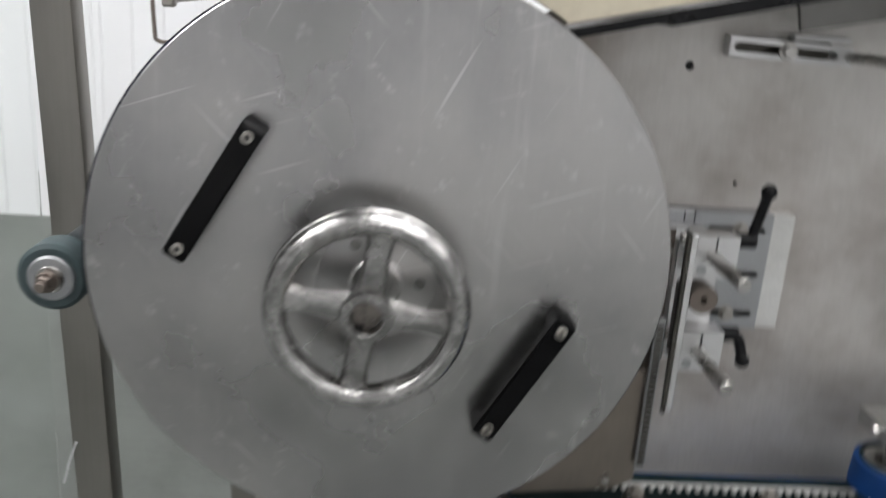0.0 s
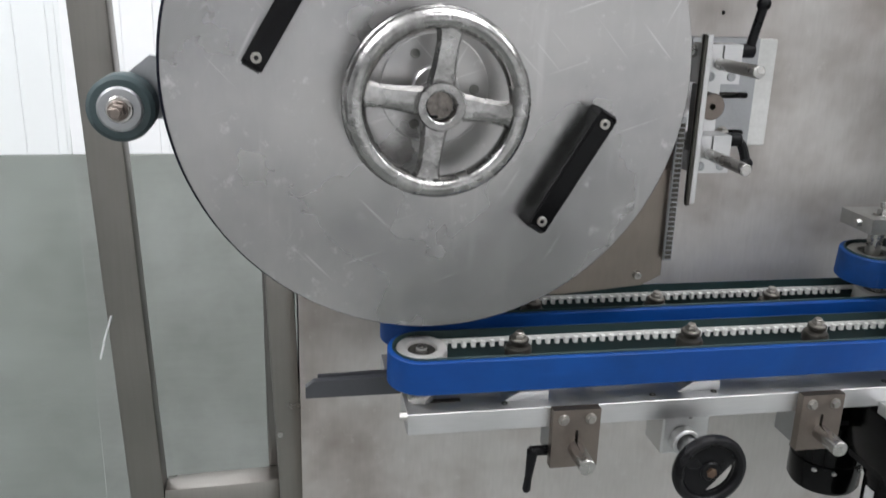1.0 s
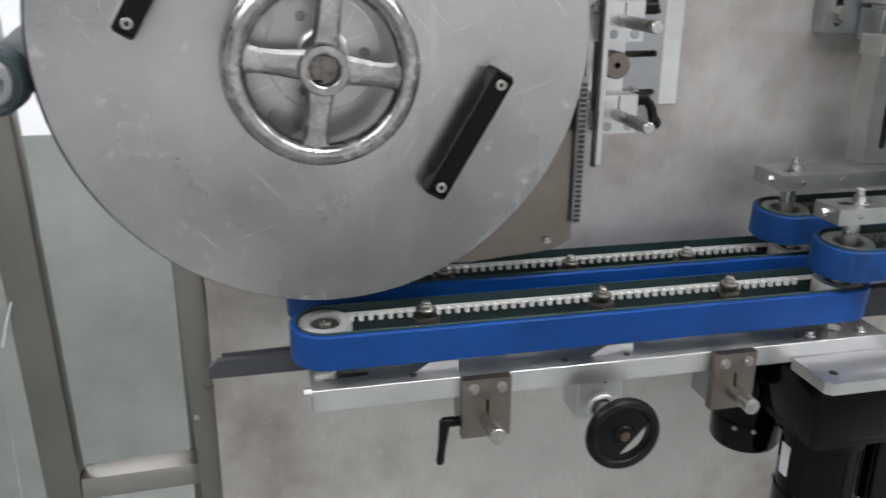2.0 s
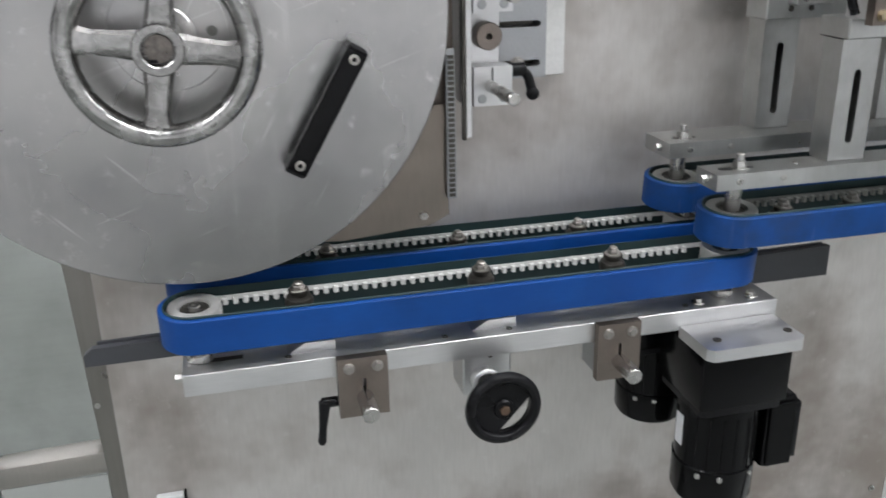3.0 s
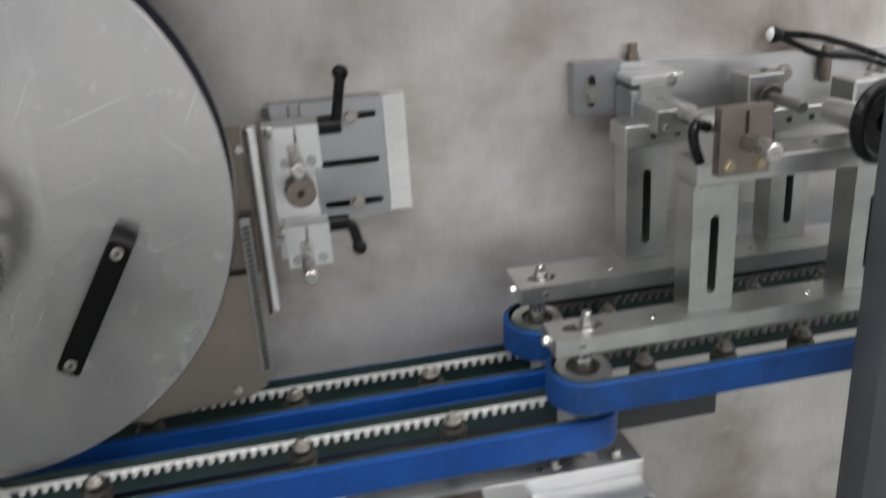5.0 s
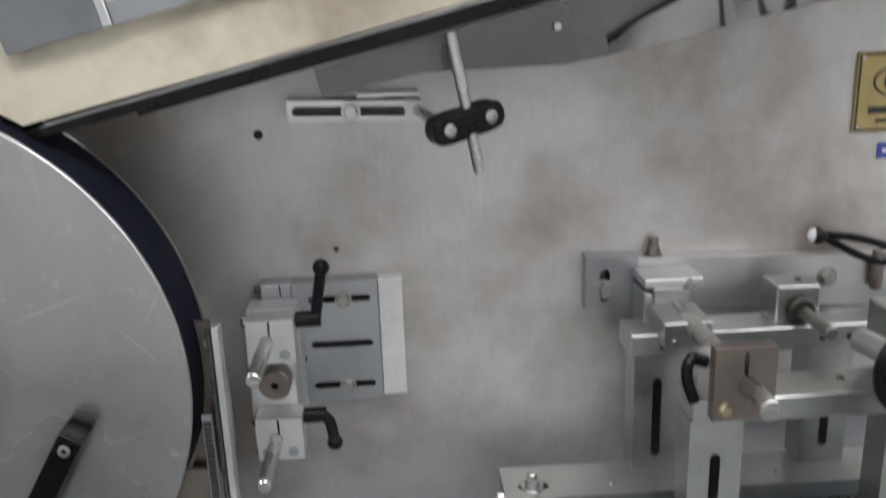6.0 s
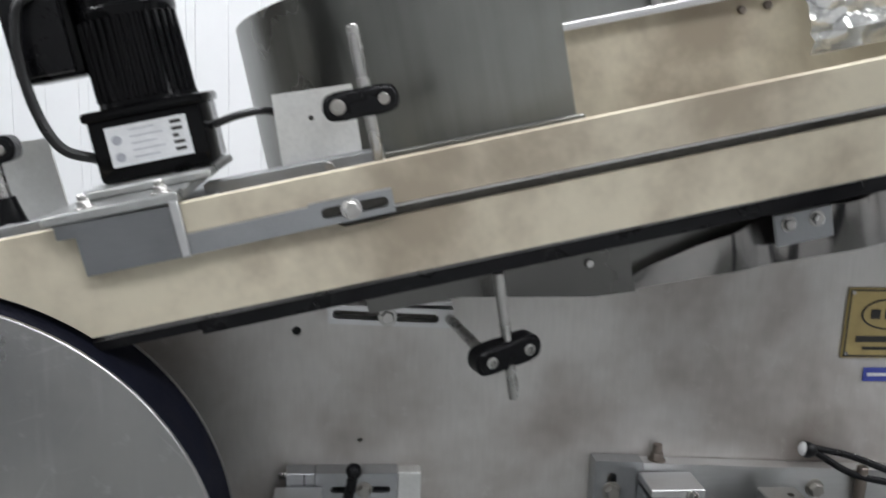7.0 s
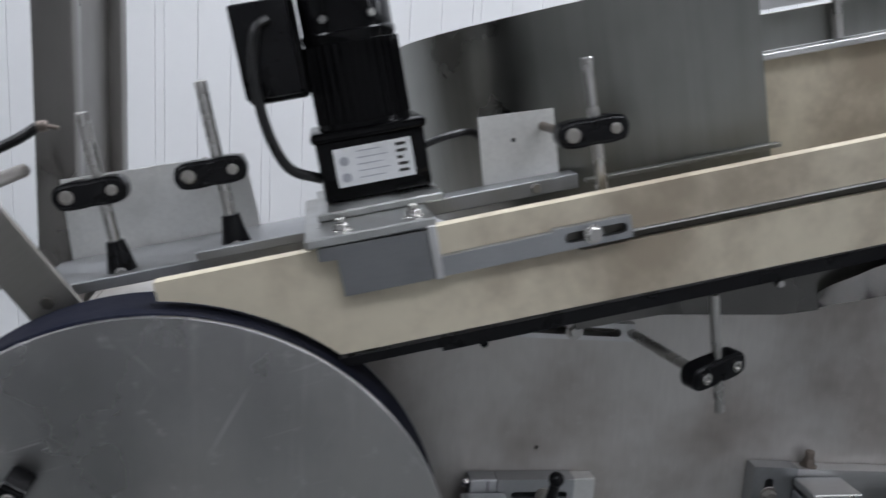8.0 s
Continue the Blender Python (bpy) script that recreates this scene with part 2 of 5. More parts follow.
def ring(p, axis, h, r0, r1, n=40, bev=0.0012):
    """A tube: inner radius r0, outer r1."""
    return lathe(p, axis, [(0, r0), (0, r1 - bev), (bev, r1), (h - bev, r1), (h, r1 - bev), (h, r0), (0, r0)], n)


def ball(c, r, n=16):
    b = bmesh.new()
    bmesh.ops.create_uvsphere(b, u_segments=n, v_segments=n // 2 + 2, radius=r)
    bmesh.ops.translate(b, vec=c, verts=b.verts)
    return b


def torus(c, axis, R, r, n=56, m=14, squash=1.0):
    return lathe(c, axis, [(r * squash * math.sin(k * math.tau / m), R + r * math.cos(k * math.tau / m)) for k in range(m + 1)], n)


def tube(points, r, n=10, steps=6):
    """A round cable along smooth points."""
    pts = [Vector(p) for p in points]
    ext = [2 * pts[0] - pts[1]] + pts + [2 * pts[-1] - pts[-2]]
    line = []
    for i in range(1, len(ext) - 2):
        p0, p1, p2, p3 = ext[i - 1 : i + 3]
        for k in range(steps):
            f = k / steps
            line.append(0.5 * (2 * p1 + (p2 - p0) * f + (2 * p0 - 5 * p1 + 4 * p2 - p3) * f * f + (3 * p1 - p0 - 3 * p2 + p3) * f**3))
    line.append(pts[-1])
    b = bmesh.new()
    rings, side = [], None
    for i, c in enumerate(line):
        d = (line[min(i + 1, len(line) - 1)] - line[max(i - 1, 0)]).normalized()
        side = d.orthogonal() if side is None else side - d * side.dot(d)
        side.normalize()
        up = d.cross(side)
        rings.append([b.verts.new(c + (side * math.cos(k * math.tau / n) + up * math.sin(k * math.tau / n)) * r) for k in range(n)])
    for q, w in zip(rings, rings[1:]):
        for k in range(n):
            b.faces.new((q[k], q[(k + 1) % n], w[(k + 1) % n], w[k]))
    b.faces.new(rings[0])
    b.faces.new(rings[-1])
    bmesh.ops.recalc_face_normals(b, faces=b.faces)
    return b


def sheet(outer, y0, y1, holes=()):
    """A flat plate cut to an outline in x and z, from y0 to y1, with openings right through it."""
    b = bmesh.new()
    edges = []
    for loop in (outer, *holes):
        vs = [b.verts.new((x, y0, z)) for x, z in loop]
        edges += [b.edges.new((vs[i], vs[(i + 1) % len(vs)])) for i in range(len(vs))]
    bmesh.ops.triangle_fill(b, use_beauty=True, use_dissolve=False, edges=edges)
    bmesh.ops.dissolve_limit(b, angle_limit=0.01, verts=b.verts, edges=b.edges)
    more = bmesh.ops.extrude_face_region(b, geom=b.faces[:])
    bmesh.ops.translate(b, vec=(0, y1 - y0, 0), verts=[v for v in more["geom"] if isinstance(v, bmesh.types.BMVert)])
    bmesh.ops.recalc_face_normals(b, faces=b.faces)
    return b


def oblong(x0, z0, x1, z1, r, n=6):
    """The outline of a slot between two centres."""
    a = math.atan2(z1 - z0, x1 - x0)
    out = [(x1 + r * math.cos(a - math.pi / 2 + k * math.pi / n), z1 + r * math.sin(a - math.pi / 2 + k * math.pi / n)) for k in range(n + 1)]
    return out + [(x0 + r * math.cos(a + math.pi / 2 + k * math.pi / n), z0 + r * math.sin(a + math.pi / 2 + k * math.pi / n)) for k in range(n + 1)]


def rect(x0, x1, z0, z1):
    return [(x0, z0), (x1, z0), (x1, z1), (x0, z1)]


def disc_outline(x, z, r, n=48):
    return [(x + r * math.cos(k * math.tau / n), z + r * math.sin(k * math.tau / n)) for k in range(n)]


def hexbolt(p, axis, r=0.006, h=0.005, washer=0.0):
    a = Vector(axis).normalized()
    b = lathe(p, a, [(0, 0), (0, r), (h * 0.8, r), (h, r * 0.86), (h, 0)], 6)
    if washer:
        b = join(b, cyl(Vector(p) - a * 0.0005, Vector(p) + a * 0.0014, washer, 20, 0.0004))
    return b


def socket_screw(p, axis, r=0.005, h=0.004):
    return lathe(p, axis, [(0, 0), (0, r), (h * 0.8, r), (h, r * 0.9), (h, r * 0.5), (h * 0.3, r * 0.5), (h * 0.3, 0)], 18)


def thing(name, label, category, m=None, group="", kind=""):
    ob = new(name)
    ob.empty_display_size = 0.05
    ob.matrix_world = m or Matrix()
    return tagged(ob, label, category, group, kind)


def finish(ob, b, mat, smooth=35):
    for f in b.faces:
        f.smooth = True
    for e in b.edges:
        e.smooth = len(e.link_faces) == 2 and e.calc_face_angle(0) < radians(smooth)
    b.to_mesh(ob.data)
    b.free()
    ob.data.materials.append(mat)
    return ob


def part(name, b, mat, parent, label=""):
    ob = finish(new(name, bpy.data.meshes.new(name)), b, mat)
    ob.parent = parent
    if label:
        tagged(ob, label)
    return ob


def solid(name, b, mat, label, category, group="", kind=""):
    """A thing of one mesh."""
    return tagged(finish(new(name, bpy.data.meshes.new(name)), b, mat), label, category, group, kind)


# ---- the hall ----
def hall():
    solid("floor", box(-7, 8, -5, 1.15, -0.1, 0, 0), FLOOR, "glossy grey epoxy floor of the factory hall", "floor", kind="structure")
    solid("ceiling", box(-7, 8, -5, 1.15, 4.0, 4.1, 0), WALLW, "white panelled ceiling above the machine", "ceiling", kind="structure")
    for name, b in (("wall_south", box(-7, 8, -5.1, -5, 0, 4, 0)), ("wall_west", box(-7.1, -7, -5, 1.15, 0, 4, 0)), ("wall_east", box(8, 8.1, -5, 1.15, 0, 4, 0))):
        solid(name, b, WALLG, "plain pale painted wall", "wall", kind="structure")
    north = solid("wall_north", box(-7.1, 8.1, 1.154, 1.25, 0, 4, 0), WALLW, "white ribbed panel wall with a grey-green painted lower band", "wall", kind="structure")
    part("painted_band", box(-7, 8, 1.147, 1.1535, 0.0, 1.02, 0.001), BAND, north, "worn grey-green painted lower band")
    x, k = -3.4, 0
    while x < 3.9:
        w = 0.074 if k % 4 else 0.02
        part("panel", box(x, x + w, 1.150, 1.1535, 1.0205, 4, 0.0012), WALLW, north)
        x += w + 0.0008
        k += 1


def ceiling_lamps():
    glow = bpy.data.materials.new("lit_diffuser")
    glow.use_nodes = True
    glow.node_tree.nodes["Principled BSDF"].inputs["Emission Color"].default_value = (1, 0.98, 0.95, 1)
    glow.node_tree.nodes["Principled BSDF"].inputs["Emission Strength"].default_value = LAMP_GLOW
    for x, y, watts in LAMPS:
        lamp = thing("ceiling_light", "long white fluorescent ceiling light, switched on", "light", pose(x, y, 3.99), "ceiling lights")
        part("frame", join(box(-1.22, 1.22, -0.32, -0.3, -0.06, 0.01), box(-1.22, 1.22, 0.3, 0.32, -0.06, 0.01), box(-1.22, -1.2, -0.3, 0.3, -0.06, 0.01), box(1.2, 1.22, -0.3, 0.3, -0.06, 0.01)), WALLW, lamp)
        part("diffuser", box(-1.199, 1.199, -0.299, 0.299, -0.05, -0.03, 0), glow, lamp)
        data = bpy.data.lights.new("tube_light", "AREA")
        data.shape, data.size, data.size_y, data.energy, data.color = "RECTANGLE", 2.4, 0.6, watts, (1.0, 0.985, 0.96)
        ob = new("tube_light", data)
        ob.matrix_world = pose(x, y, 3.92)


LAMPS = [(-2.6, -1.7, 50), (1.2, -1.7, 50), (4.6, -1.7, 50), (-2.6, 0.3, 112), (1.2, 0.3, 112), (4.6, 0.3, 112)]
LAMP_GLOW = 5
hall()
ceiling_lamps()


# ---- machine body and frame ----
def machine_body():
    body = thing("machine_cabinet", "large upright stainless-steel machine cabinet with a smeared front plate", "machine", pose(0.6, 0.2, 0.41))
    o = Matrix.Translation((-0.6, -0.2, -0.41))

    def p(name, b, mat, label=""):
        bmesh.ops.transform(b, matrix=o, verts=b.verts)
        return part(name, b, mat, body, label)

    front = p("front_plate", sheet([(-0.135, 0.41), (1.183, 0.41), (1.183, 1.836), (0.15, 1.612), (0.06, 1.57), (-0.135, 1.57)], 0, 0.006, [disc_outline(0.36, 1.572, 0.0055, 16), disc_outline(0.436, 1.437, 0.003, 12)]), STEEL_PLATE, "smeared brushed stainless front plate")
    # Black cylinder added behind the hole to give its dark inside.
    p("hole_plug", cyl((0.36, 0.0035, 1.572), (0.36, 0.02, 1.572), 0.0075, 16), BLACK)
    p("side_panel", box(-0.134, -0.128, 0.006, 0.44, 0.41, 1.568), STEEL_PLATE)
    p("side_panel", box(1.176, 1.182, 0.006, 0.44, 0.41, 1.568), STEEL_PLATE)
    p("top_panel", box(-0.127, 1.175, 0.006, 0.44, 1.56, 1.567), STEEL_PLATE)
    p("back_panel", box(-0.127, 1.175, 0.434, 0.44, 0.415, 1.559), STEEL_PLATE)
    p("bottom_panel", box(-0.127, 1.175, 0.006, 0.433, 0.412, 0.42), STEEL_PLATE)
    p("screw", socket_screw((1.154, -0.0001, 0.453), (0, -1, 0), 0.006, 0.003), BRIGHT)
    for x in (-0.11, 1.12):
        for y in (0.03, 0.39):
            p("leg", box(x, x + 0.045, y, y + 0.045, 0, 0.412, 0.004), STEEL_TUBE)
    return body


def safety_barrier():
    fr = thing("safety_barrier", "square-tube stainless safety barrier standing beside the machine", "barrier", pose(-0.27, 0.12, 0))
    o = Matrix.Translation((0.27, -0.12, 0))

    def p(name, b, mat=FRAME_TUBE, parent=fr):
        bmesh.ops.transform(b, matrix=o, verts=b.verts)
        return part(name, b, mat, parent)

    def leaning(x0, x1, y0, y1, z1):
        b = box(x0, x1, y0, y1, 0, z1, 0.0025, 2)
        for v in b.verts:
            v.co.x += (1.0 - v.co.z) * 0.033
        return b

    p("upright", leaning(-0.4055, -0.3555, 0.10, 0.144, 2.5))
    p("upright", leaning(-0.1785, -0.1395, 0.055, 0.099, 1.4))
    rail = box(-0.3445, -0.1705, 0.10, 0.144, 0.668, 0.704, 0.002, 2)
    for v in rail.verts:
        v.co.z += (v.co.x + 0.26) * 0.03
    p("rail", rail, STEEL_TUBE)
    p("rail", box(-0.402, -0.2, 0.10, 0.144, 2.4, 2.444, 0.002, 2))
    pane = p("pane", box(-1.1, -0.434, 0.118, 0.122, 0.3, 2.4, 0.0005), CLEAR)
    pane.visible_shadow = False
    for sx, sz, dx, dz in ((-0.4055, 0.975, 0.014, 0.04), (-0.4155, 0.941, 0.007, 0.024)):
        p("scratch", tube([(sx - dx / 2, 0.0985, sz - dz / 2), (sx, 0.0983, sz), (sx + dx / 2, 0.0985, sz + dz / 2)], 0.0016, 6, 2), PAPER, pane)
    p("screw", socket_screw((-0.1655, 0.0555, 0.812), (0, -1, 0), 0.004, 0.003), BRIGHT)


def rear_column():
    c = thing("cabinet_column", "tall stainless square column behind the machine cabinet", "column", pose(-0.16, 0.3, 0))
    part("front_tube", box(-0.027, 0.021, -0.155, -0.111, 0.0, 2.5, 0.004, 2), COLUMN, c)
    part("sheet", box(-0.003, 0.003, -0.1105, 0.1195, 0.0, 2.5), COLUMN, c)
    part("rear_tube", box(-0.023, 0.021, 0.12, 0.164, 0.0, 2.5, 0.004, 2), COLUMN, c)


def front_post():
    post = thing("guard_post", "dark grey square guard post in front of the machine", "post", pose(0.963, -0.32, 0))
    part("tube", box(-0.0225, 0.0225, -0.0225, 0.0225, 0.012, 2.5, 0.004, 2), GREY_PLASTIC, post)
    part("foot_plate", box(-0.06, 0.06, -0.06, 0.06, 0, 0.012), STEEL_TUBE, post)
    part("cap", box(-0.021, 0.021, -0.021, 0.021, 2.5, 2.506, 0.002), BLACK, post)


machine_body()
safety_barrier()
rear_column()
front_post()


# ---- transport wheel ----
WX, WZ, WR = 0.0175, 1.3703, 0.2875


def transport_wheel():
    w = thing("transport_wheel", "big round scratched stainless transport disc with a navy foam rim", "wheel", pose(WX, -0.0045, WZ))
    disc = part("disc", lathe((0, -0.1915, 0), (0, 1, 0), [(0, 0), (0, WR - 0.0012), (0.0012, WR), (0.005, WR), (0.006, WR - 0.001), (0.006, 0)], 128), STEEL_DISC, w, "scratched stainless disc face")
    part("foam_rim", lathe((-0.0028, -0.1855, 0), (0, 1, 0), [(0, 0.1), (0, WR - 0.001), (0.002, WR + 0.001), (0.08, WR + 0.001), (0.085, WR - 0.004), (0.085, 0.1)], 96), NAVY, w, "thick navy foam rim")
    part("back_disc", lathe((0, -0.1, 0), (0, 1, 0), [(0, 0), (0, WR - 0.002), (0.005, WR - 0.002), (0.005, 0)], 96), STEEL_DISC, w)
    part("axle", cyl((0, -0.094, 0), (0, 0.004, 0), 0.03), STEEL_TUBE, w)
    hx, hz = 0.012 - WX, 1.358 - WZ
    part("hub_flange", lathe((hx, -0.1917, hz), (0, -1, 0), [(0, 0), (0, 0.059), (0.004, 0.059), (0.005, 0.058), (0.005, 0)], 56), STEEL_DISC, w)
    part("spindle_boss", lathe((hx, -0.1968, hz), (0, -1, 0), [(0, 0), (0, 0.027), (0.006, 0.026), (0.008, 0.0235), (0.008, 0)], 40), STEEL_DISC, w)
    part("spindle", cyl((hx, -0.2049, hz), (0.0055 - WX, -0.254, 1.351 - WZ), 0.014), BRIGHT, w)
    for k in range(3):
        a = k * math.tau / 3
        part("screw", lathe((hx + 0.043 * math.cos(a), -0.1967, hz + 0.043 * math.sin(a)), (0, -1, 0), [(0, 0), (0, 0.0056), (0.0008, 0.0054), (0.0008, 0.0042), (0.0002, 0.0038), (0.0002, 0)], 18), STEEL_BIN, w)
    for hx0, hz0 in ((0.1447, -0.0985), (-0.158, 0.075)):
        grip_handle(w, hx0, hz0)


def grip_handle(w, cx, cz):
    """A black bridge handle, slanted, screwed to the disc at both ends."""
    a = math.atan2(0.108, 0.064)
    m = Matrix.Translation((cx, -0.1917, cz)) @ Matrix.Rotation(-a, 4, "Y")
    bar = sheet([(-0.076, -0.0)] + [(-0.076, -0.03), (-0.072, -0.036), (0.072, -0.036), (0.076, -0.03), (0.076, 0), (0.060, 0), (0.053, -0.023), (-0.053, -0.023), (-0.060, 0)], -0.0115, 0.0115)
    bmesh.ops.transform(bar, matrix=Matrix(((1, 0, 0, 0), (0, 0, 1, 0), (0, 1, 0, 0), (0, 0, 0, 1))), verts=bar.verts)
    bmesh.ops.recalc_face_normals(bar, faces=bar.faces)
    bmesh.ops.bevel(bar, geom=[e for e in bar.edges if len(e.link_faces) == 2 and e.calc_face_angle(0) > 0.5], offset=0.002, segments=2, affect="EDGES")
    bmesh.ops.transform(bar, matrix=m, verts=bar.verts)
    h = part("handle", bar, BLACK_GLOSS, w, "black plastic bridge handle")
    for s in (-0.0625, 0.0625):
        c = m @ Vector((s, -0.0362, 0))
        part("screw", socket_screw(c, (0, -1, 0), 0.0056, 0.0025), STEEL_TUBE, h)
        # Black disc added to darken the recess, in place of its shade.
        part("socket", cyl(c + Vector((0, -0.0009, 0)), c + Vector((0, -0.0016, 0)), 0.0026, 6, 0), BLACK, w)


def hand_wheel():
    w = thing("hand_wheel", "four-spoked cast chrome hand wheel, dull and pitted", "hand wheel", pose(0.0055, -0.265, 1.351))
    part("rim", torus((0, 0, 0), (0, 1, 0), 0.0838, 0.0110, 72, 16, 1.35), CHROME, w)
    part("rim_lip", torus((0, 0.011, 0), (0, 1, 0), 0.0905, 0.0062, 72, 10, 1.0), CHROME, w)
    part("hub", lathe((0, 0.03, 0), (0, -1, 0), [(0, 0), (0, 0.02), (0.02, 0.021), (0.047, 0.0242), (0.05, 0.023), (0.05, 0.0165), (0.049, 0.0152), (0.036, 0.0142), (0.036, 0)], 40), CHROME, w)
    part("bore_plug", lathe((0, -0.0062, 0), (0, -1, 0), [(0, 0), (0, 0.0138), (0.002, 0.013), (0.0024, 0.009), (0.0018, 0)], 24), RUST_STEEL, w)
    part("key", box(-0.011, -0.002, -0.0095, -0.0086, -0.0125, -0.0095, 0), BLACK, w)
    for k in range(4):
        a = k * math.pi / 2 - radians(8)
        d, s = Vector((math.cos(a), 0, math.sin(a))), Vector((-math.sin(a), 0, math.cos(a)))
        b = bmesh.new()
        rows = []
        for r, wd, th, y in ((0.018, 0.0150, 0.009, 0.002), (0.04, 0.0125, 0.0075, 0.0), (0.06, 0.0118, 0.007, -0.001), (0.070, 0.0132, 0.008, 0.0), (0.0765, 0.0175, 0.009, 0.0), (0.080, 0.025, 0.009, 0.0)):
            rows.append([b.verts.new(d * r + s * wd * cs + Vector((0, y + th * sn, 0))) for cs, sn in ((-1, 0.3), (-0.7, -0.8), (0, -1), (0.7, -0.8), (1, 0.3), (0.6, 1), (-0.6, 1))])
        for q, v in zip(rows, rows[1:]):
            for i in range(7):
                b.faces.new((q[i], q[(i + 1) % 7], v[(i + 1) % 7], v[i]))
        bmesh.ops.recalc_face_normals(b, faces=b.faces)
        part("spoke", b, CHROME, w)


def press_roller():
    r = thing("press_roller", "grey-green rubber press roller on a metal arm beside the disc", "roller", pose(-0.318, -0.11, 1.329) @ Matrix.Diagonal((0.87, 1, 0.87, 1)))
    part("tyre", lathe((0, -0.045, 0), (0, 1, 0), [(0, 0.028), (0, 0.036), (0.004, 0.041), (0.036, 0.041), (0.04, 0.036), (0.04, 0.028)], 48), GREEN_RUBBER, r)
    part("hub", lathe((0, -0.048, 0), (0, 1, 0), [(0, 0), (0, 0.025), (0.002, 0.0278), (0.04, 0.0278), (0.04, 0)], 40), ALU_DULL, r)
    part("washer", cyl((0, -0.0482, 0), (0, -0.0515, 0), 0.0165, 28), BRIGHT, r)
    part("bolt", join(cyl((0, -0.0517, 0), (0, -0.060, 0), 0.0125, 24), hexbolt((0, -0.060, 0), (0, -1, 0), 0.0105, 0.009), cyl((0, -0.069, 0), (0, -0.077, 0), 0.0065)), BROWN_STEEL, r)
    arm = sheet([(-0.02, -0.02), (0.09, -0.02), (0.09, 0.055), (0.03, 0.06), (-0.02, 0.02)], 0.0, 0.01)
    part("arm", arm, ALU_DULL, r)
    part("pivot", cyl((0.07, 0.0105, 0.02), (0.07, 0.11, 0.02), 0.014), STEEL_TUBE, r)


transport_wheel()
hand_wheel()
press_roller()


# ---- belts ----
def loop_outline(x0, x1, yc, r, n=14):
    out = [(x1 + r * math.sin(k * math.pi / n), yc - r * math.cos(k * math.pi / n)) for k in range(n + 1)]
    return out + [(x0 - r * math.sin(k * math.pi / n), yc + r * math.cos(k * math.pi / n)) for k in range(n + 1)]


def strap(x0, x1, yc, r_in, r_out, z0, z1):
    a, c = loop_outline(x0, x1, yc, r_out), loop_outline(x0, x1, yc, r_in)
    b = bmesh.new()
    n = len(a)
    e = 0.0012
    rows = [[(x, y, z0 + e) for x, y in a], [(x, y, z1 - e) for x, y in a], [(x, y, z1) for x, y in loop_outline(x0, x1, yc, r_out - e)], [(x, y, z1) for x, y in c], [(x, y, z0) for x, y in c], [(x, y, z0) for x, y in loop_outline(x0, x1, yc, r_out - e)]]
    rows = [[b.verts.new(v) for v in row] for row in rows]
    for q, w in zip(rows, rows[1:] + rows[:1]):
        for i in range(n):
            b.faces.new((q[i], q[(i + 1) % n], w[(i + 1) % n], w[i]))
    bmesh.ops.recalc_face_normals(b, faces=b.faces)
    return b


def teeth(x0, x1, y, dy, z0, z1, pitch=0.0117):
    verts, faces = [], []
    x = x0
    while x < x1 - pitch * 0.6:
        k = len(verts)
        for yy, in_, in2 in ((y, 0, pitch * 0.56), (y + dy, pitch * 0.1, pitch * 0.46)):
            verts += [(x + in_, yy, z0), (x + in2, yy, z0), (x + in2, yy, z1), (x + in_, yy, z1)]
        faces += [(k + 4, k + 5, k + 6, k + 7), (k, k + 4, k + 7, k + 3), (k + 1, k + 2, k + 6, k + 5), (k + 3, k + 7, k + 6, k + 2), (k, k + 1, k + 5, k + 4)]
        x += pitch
    me = bpy.data.meshes.new("tmp")
    me.from_pydata(verts, [], faces)
    b = bmesh.new()
    b.from_mesh(me)
    bpy.data.meshes.remove(me)
    bmesh.ops.recalc_face_normals(b, faces=b.faces)
    return b


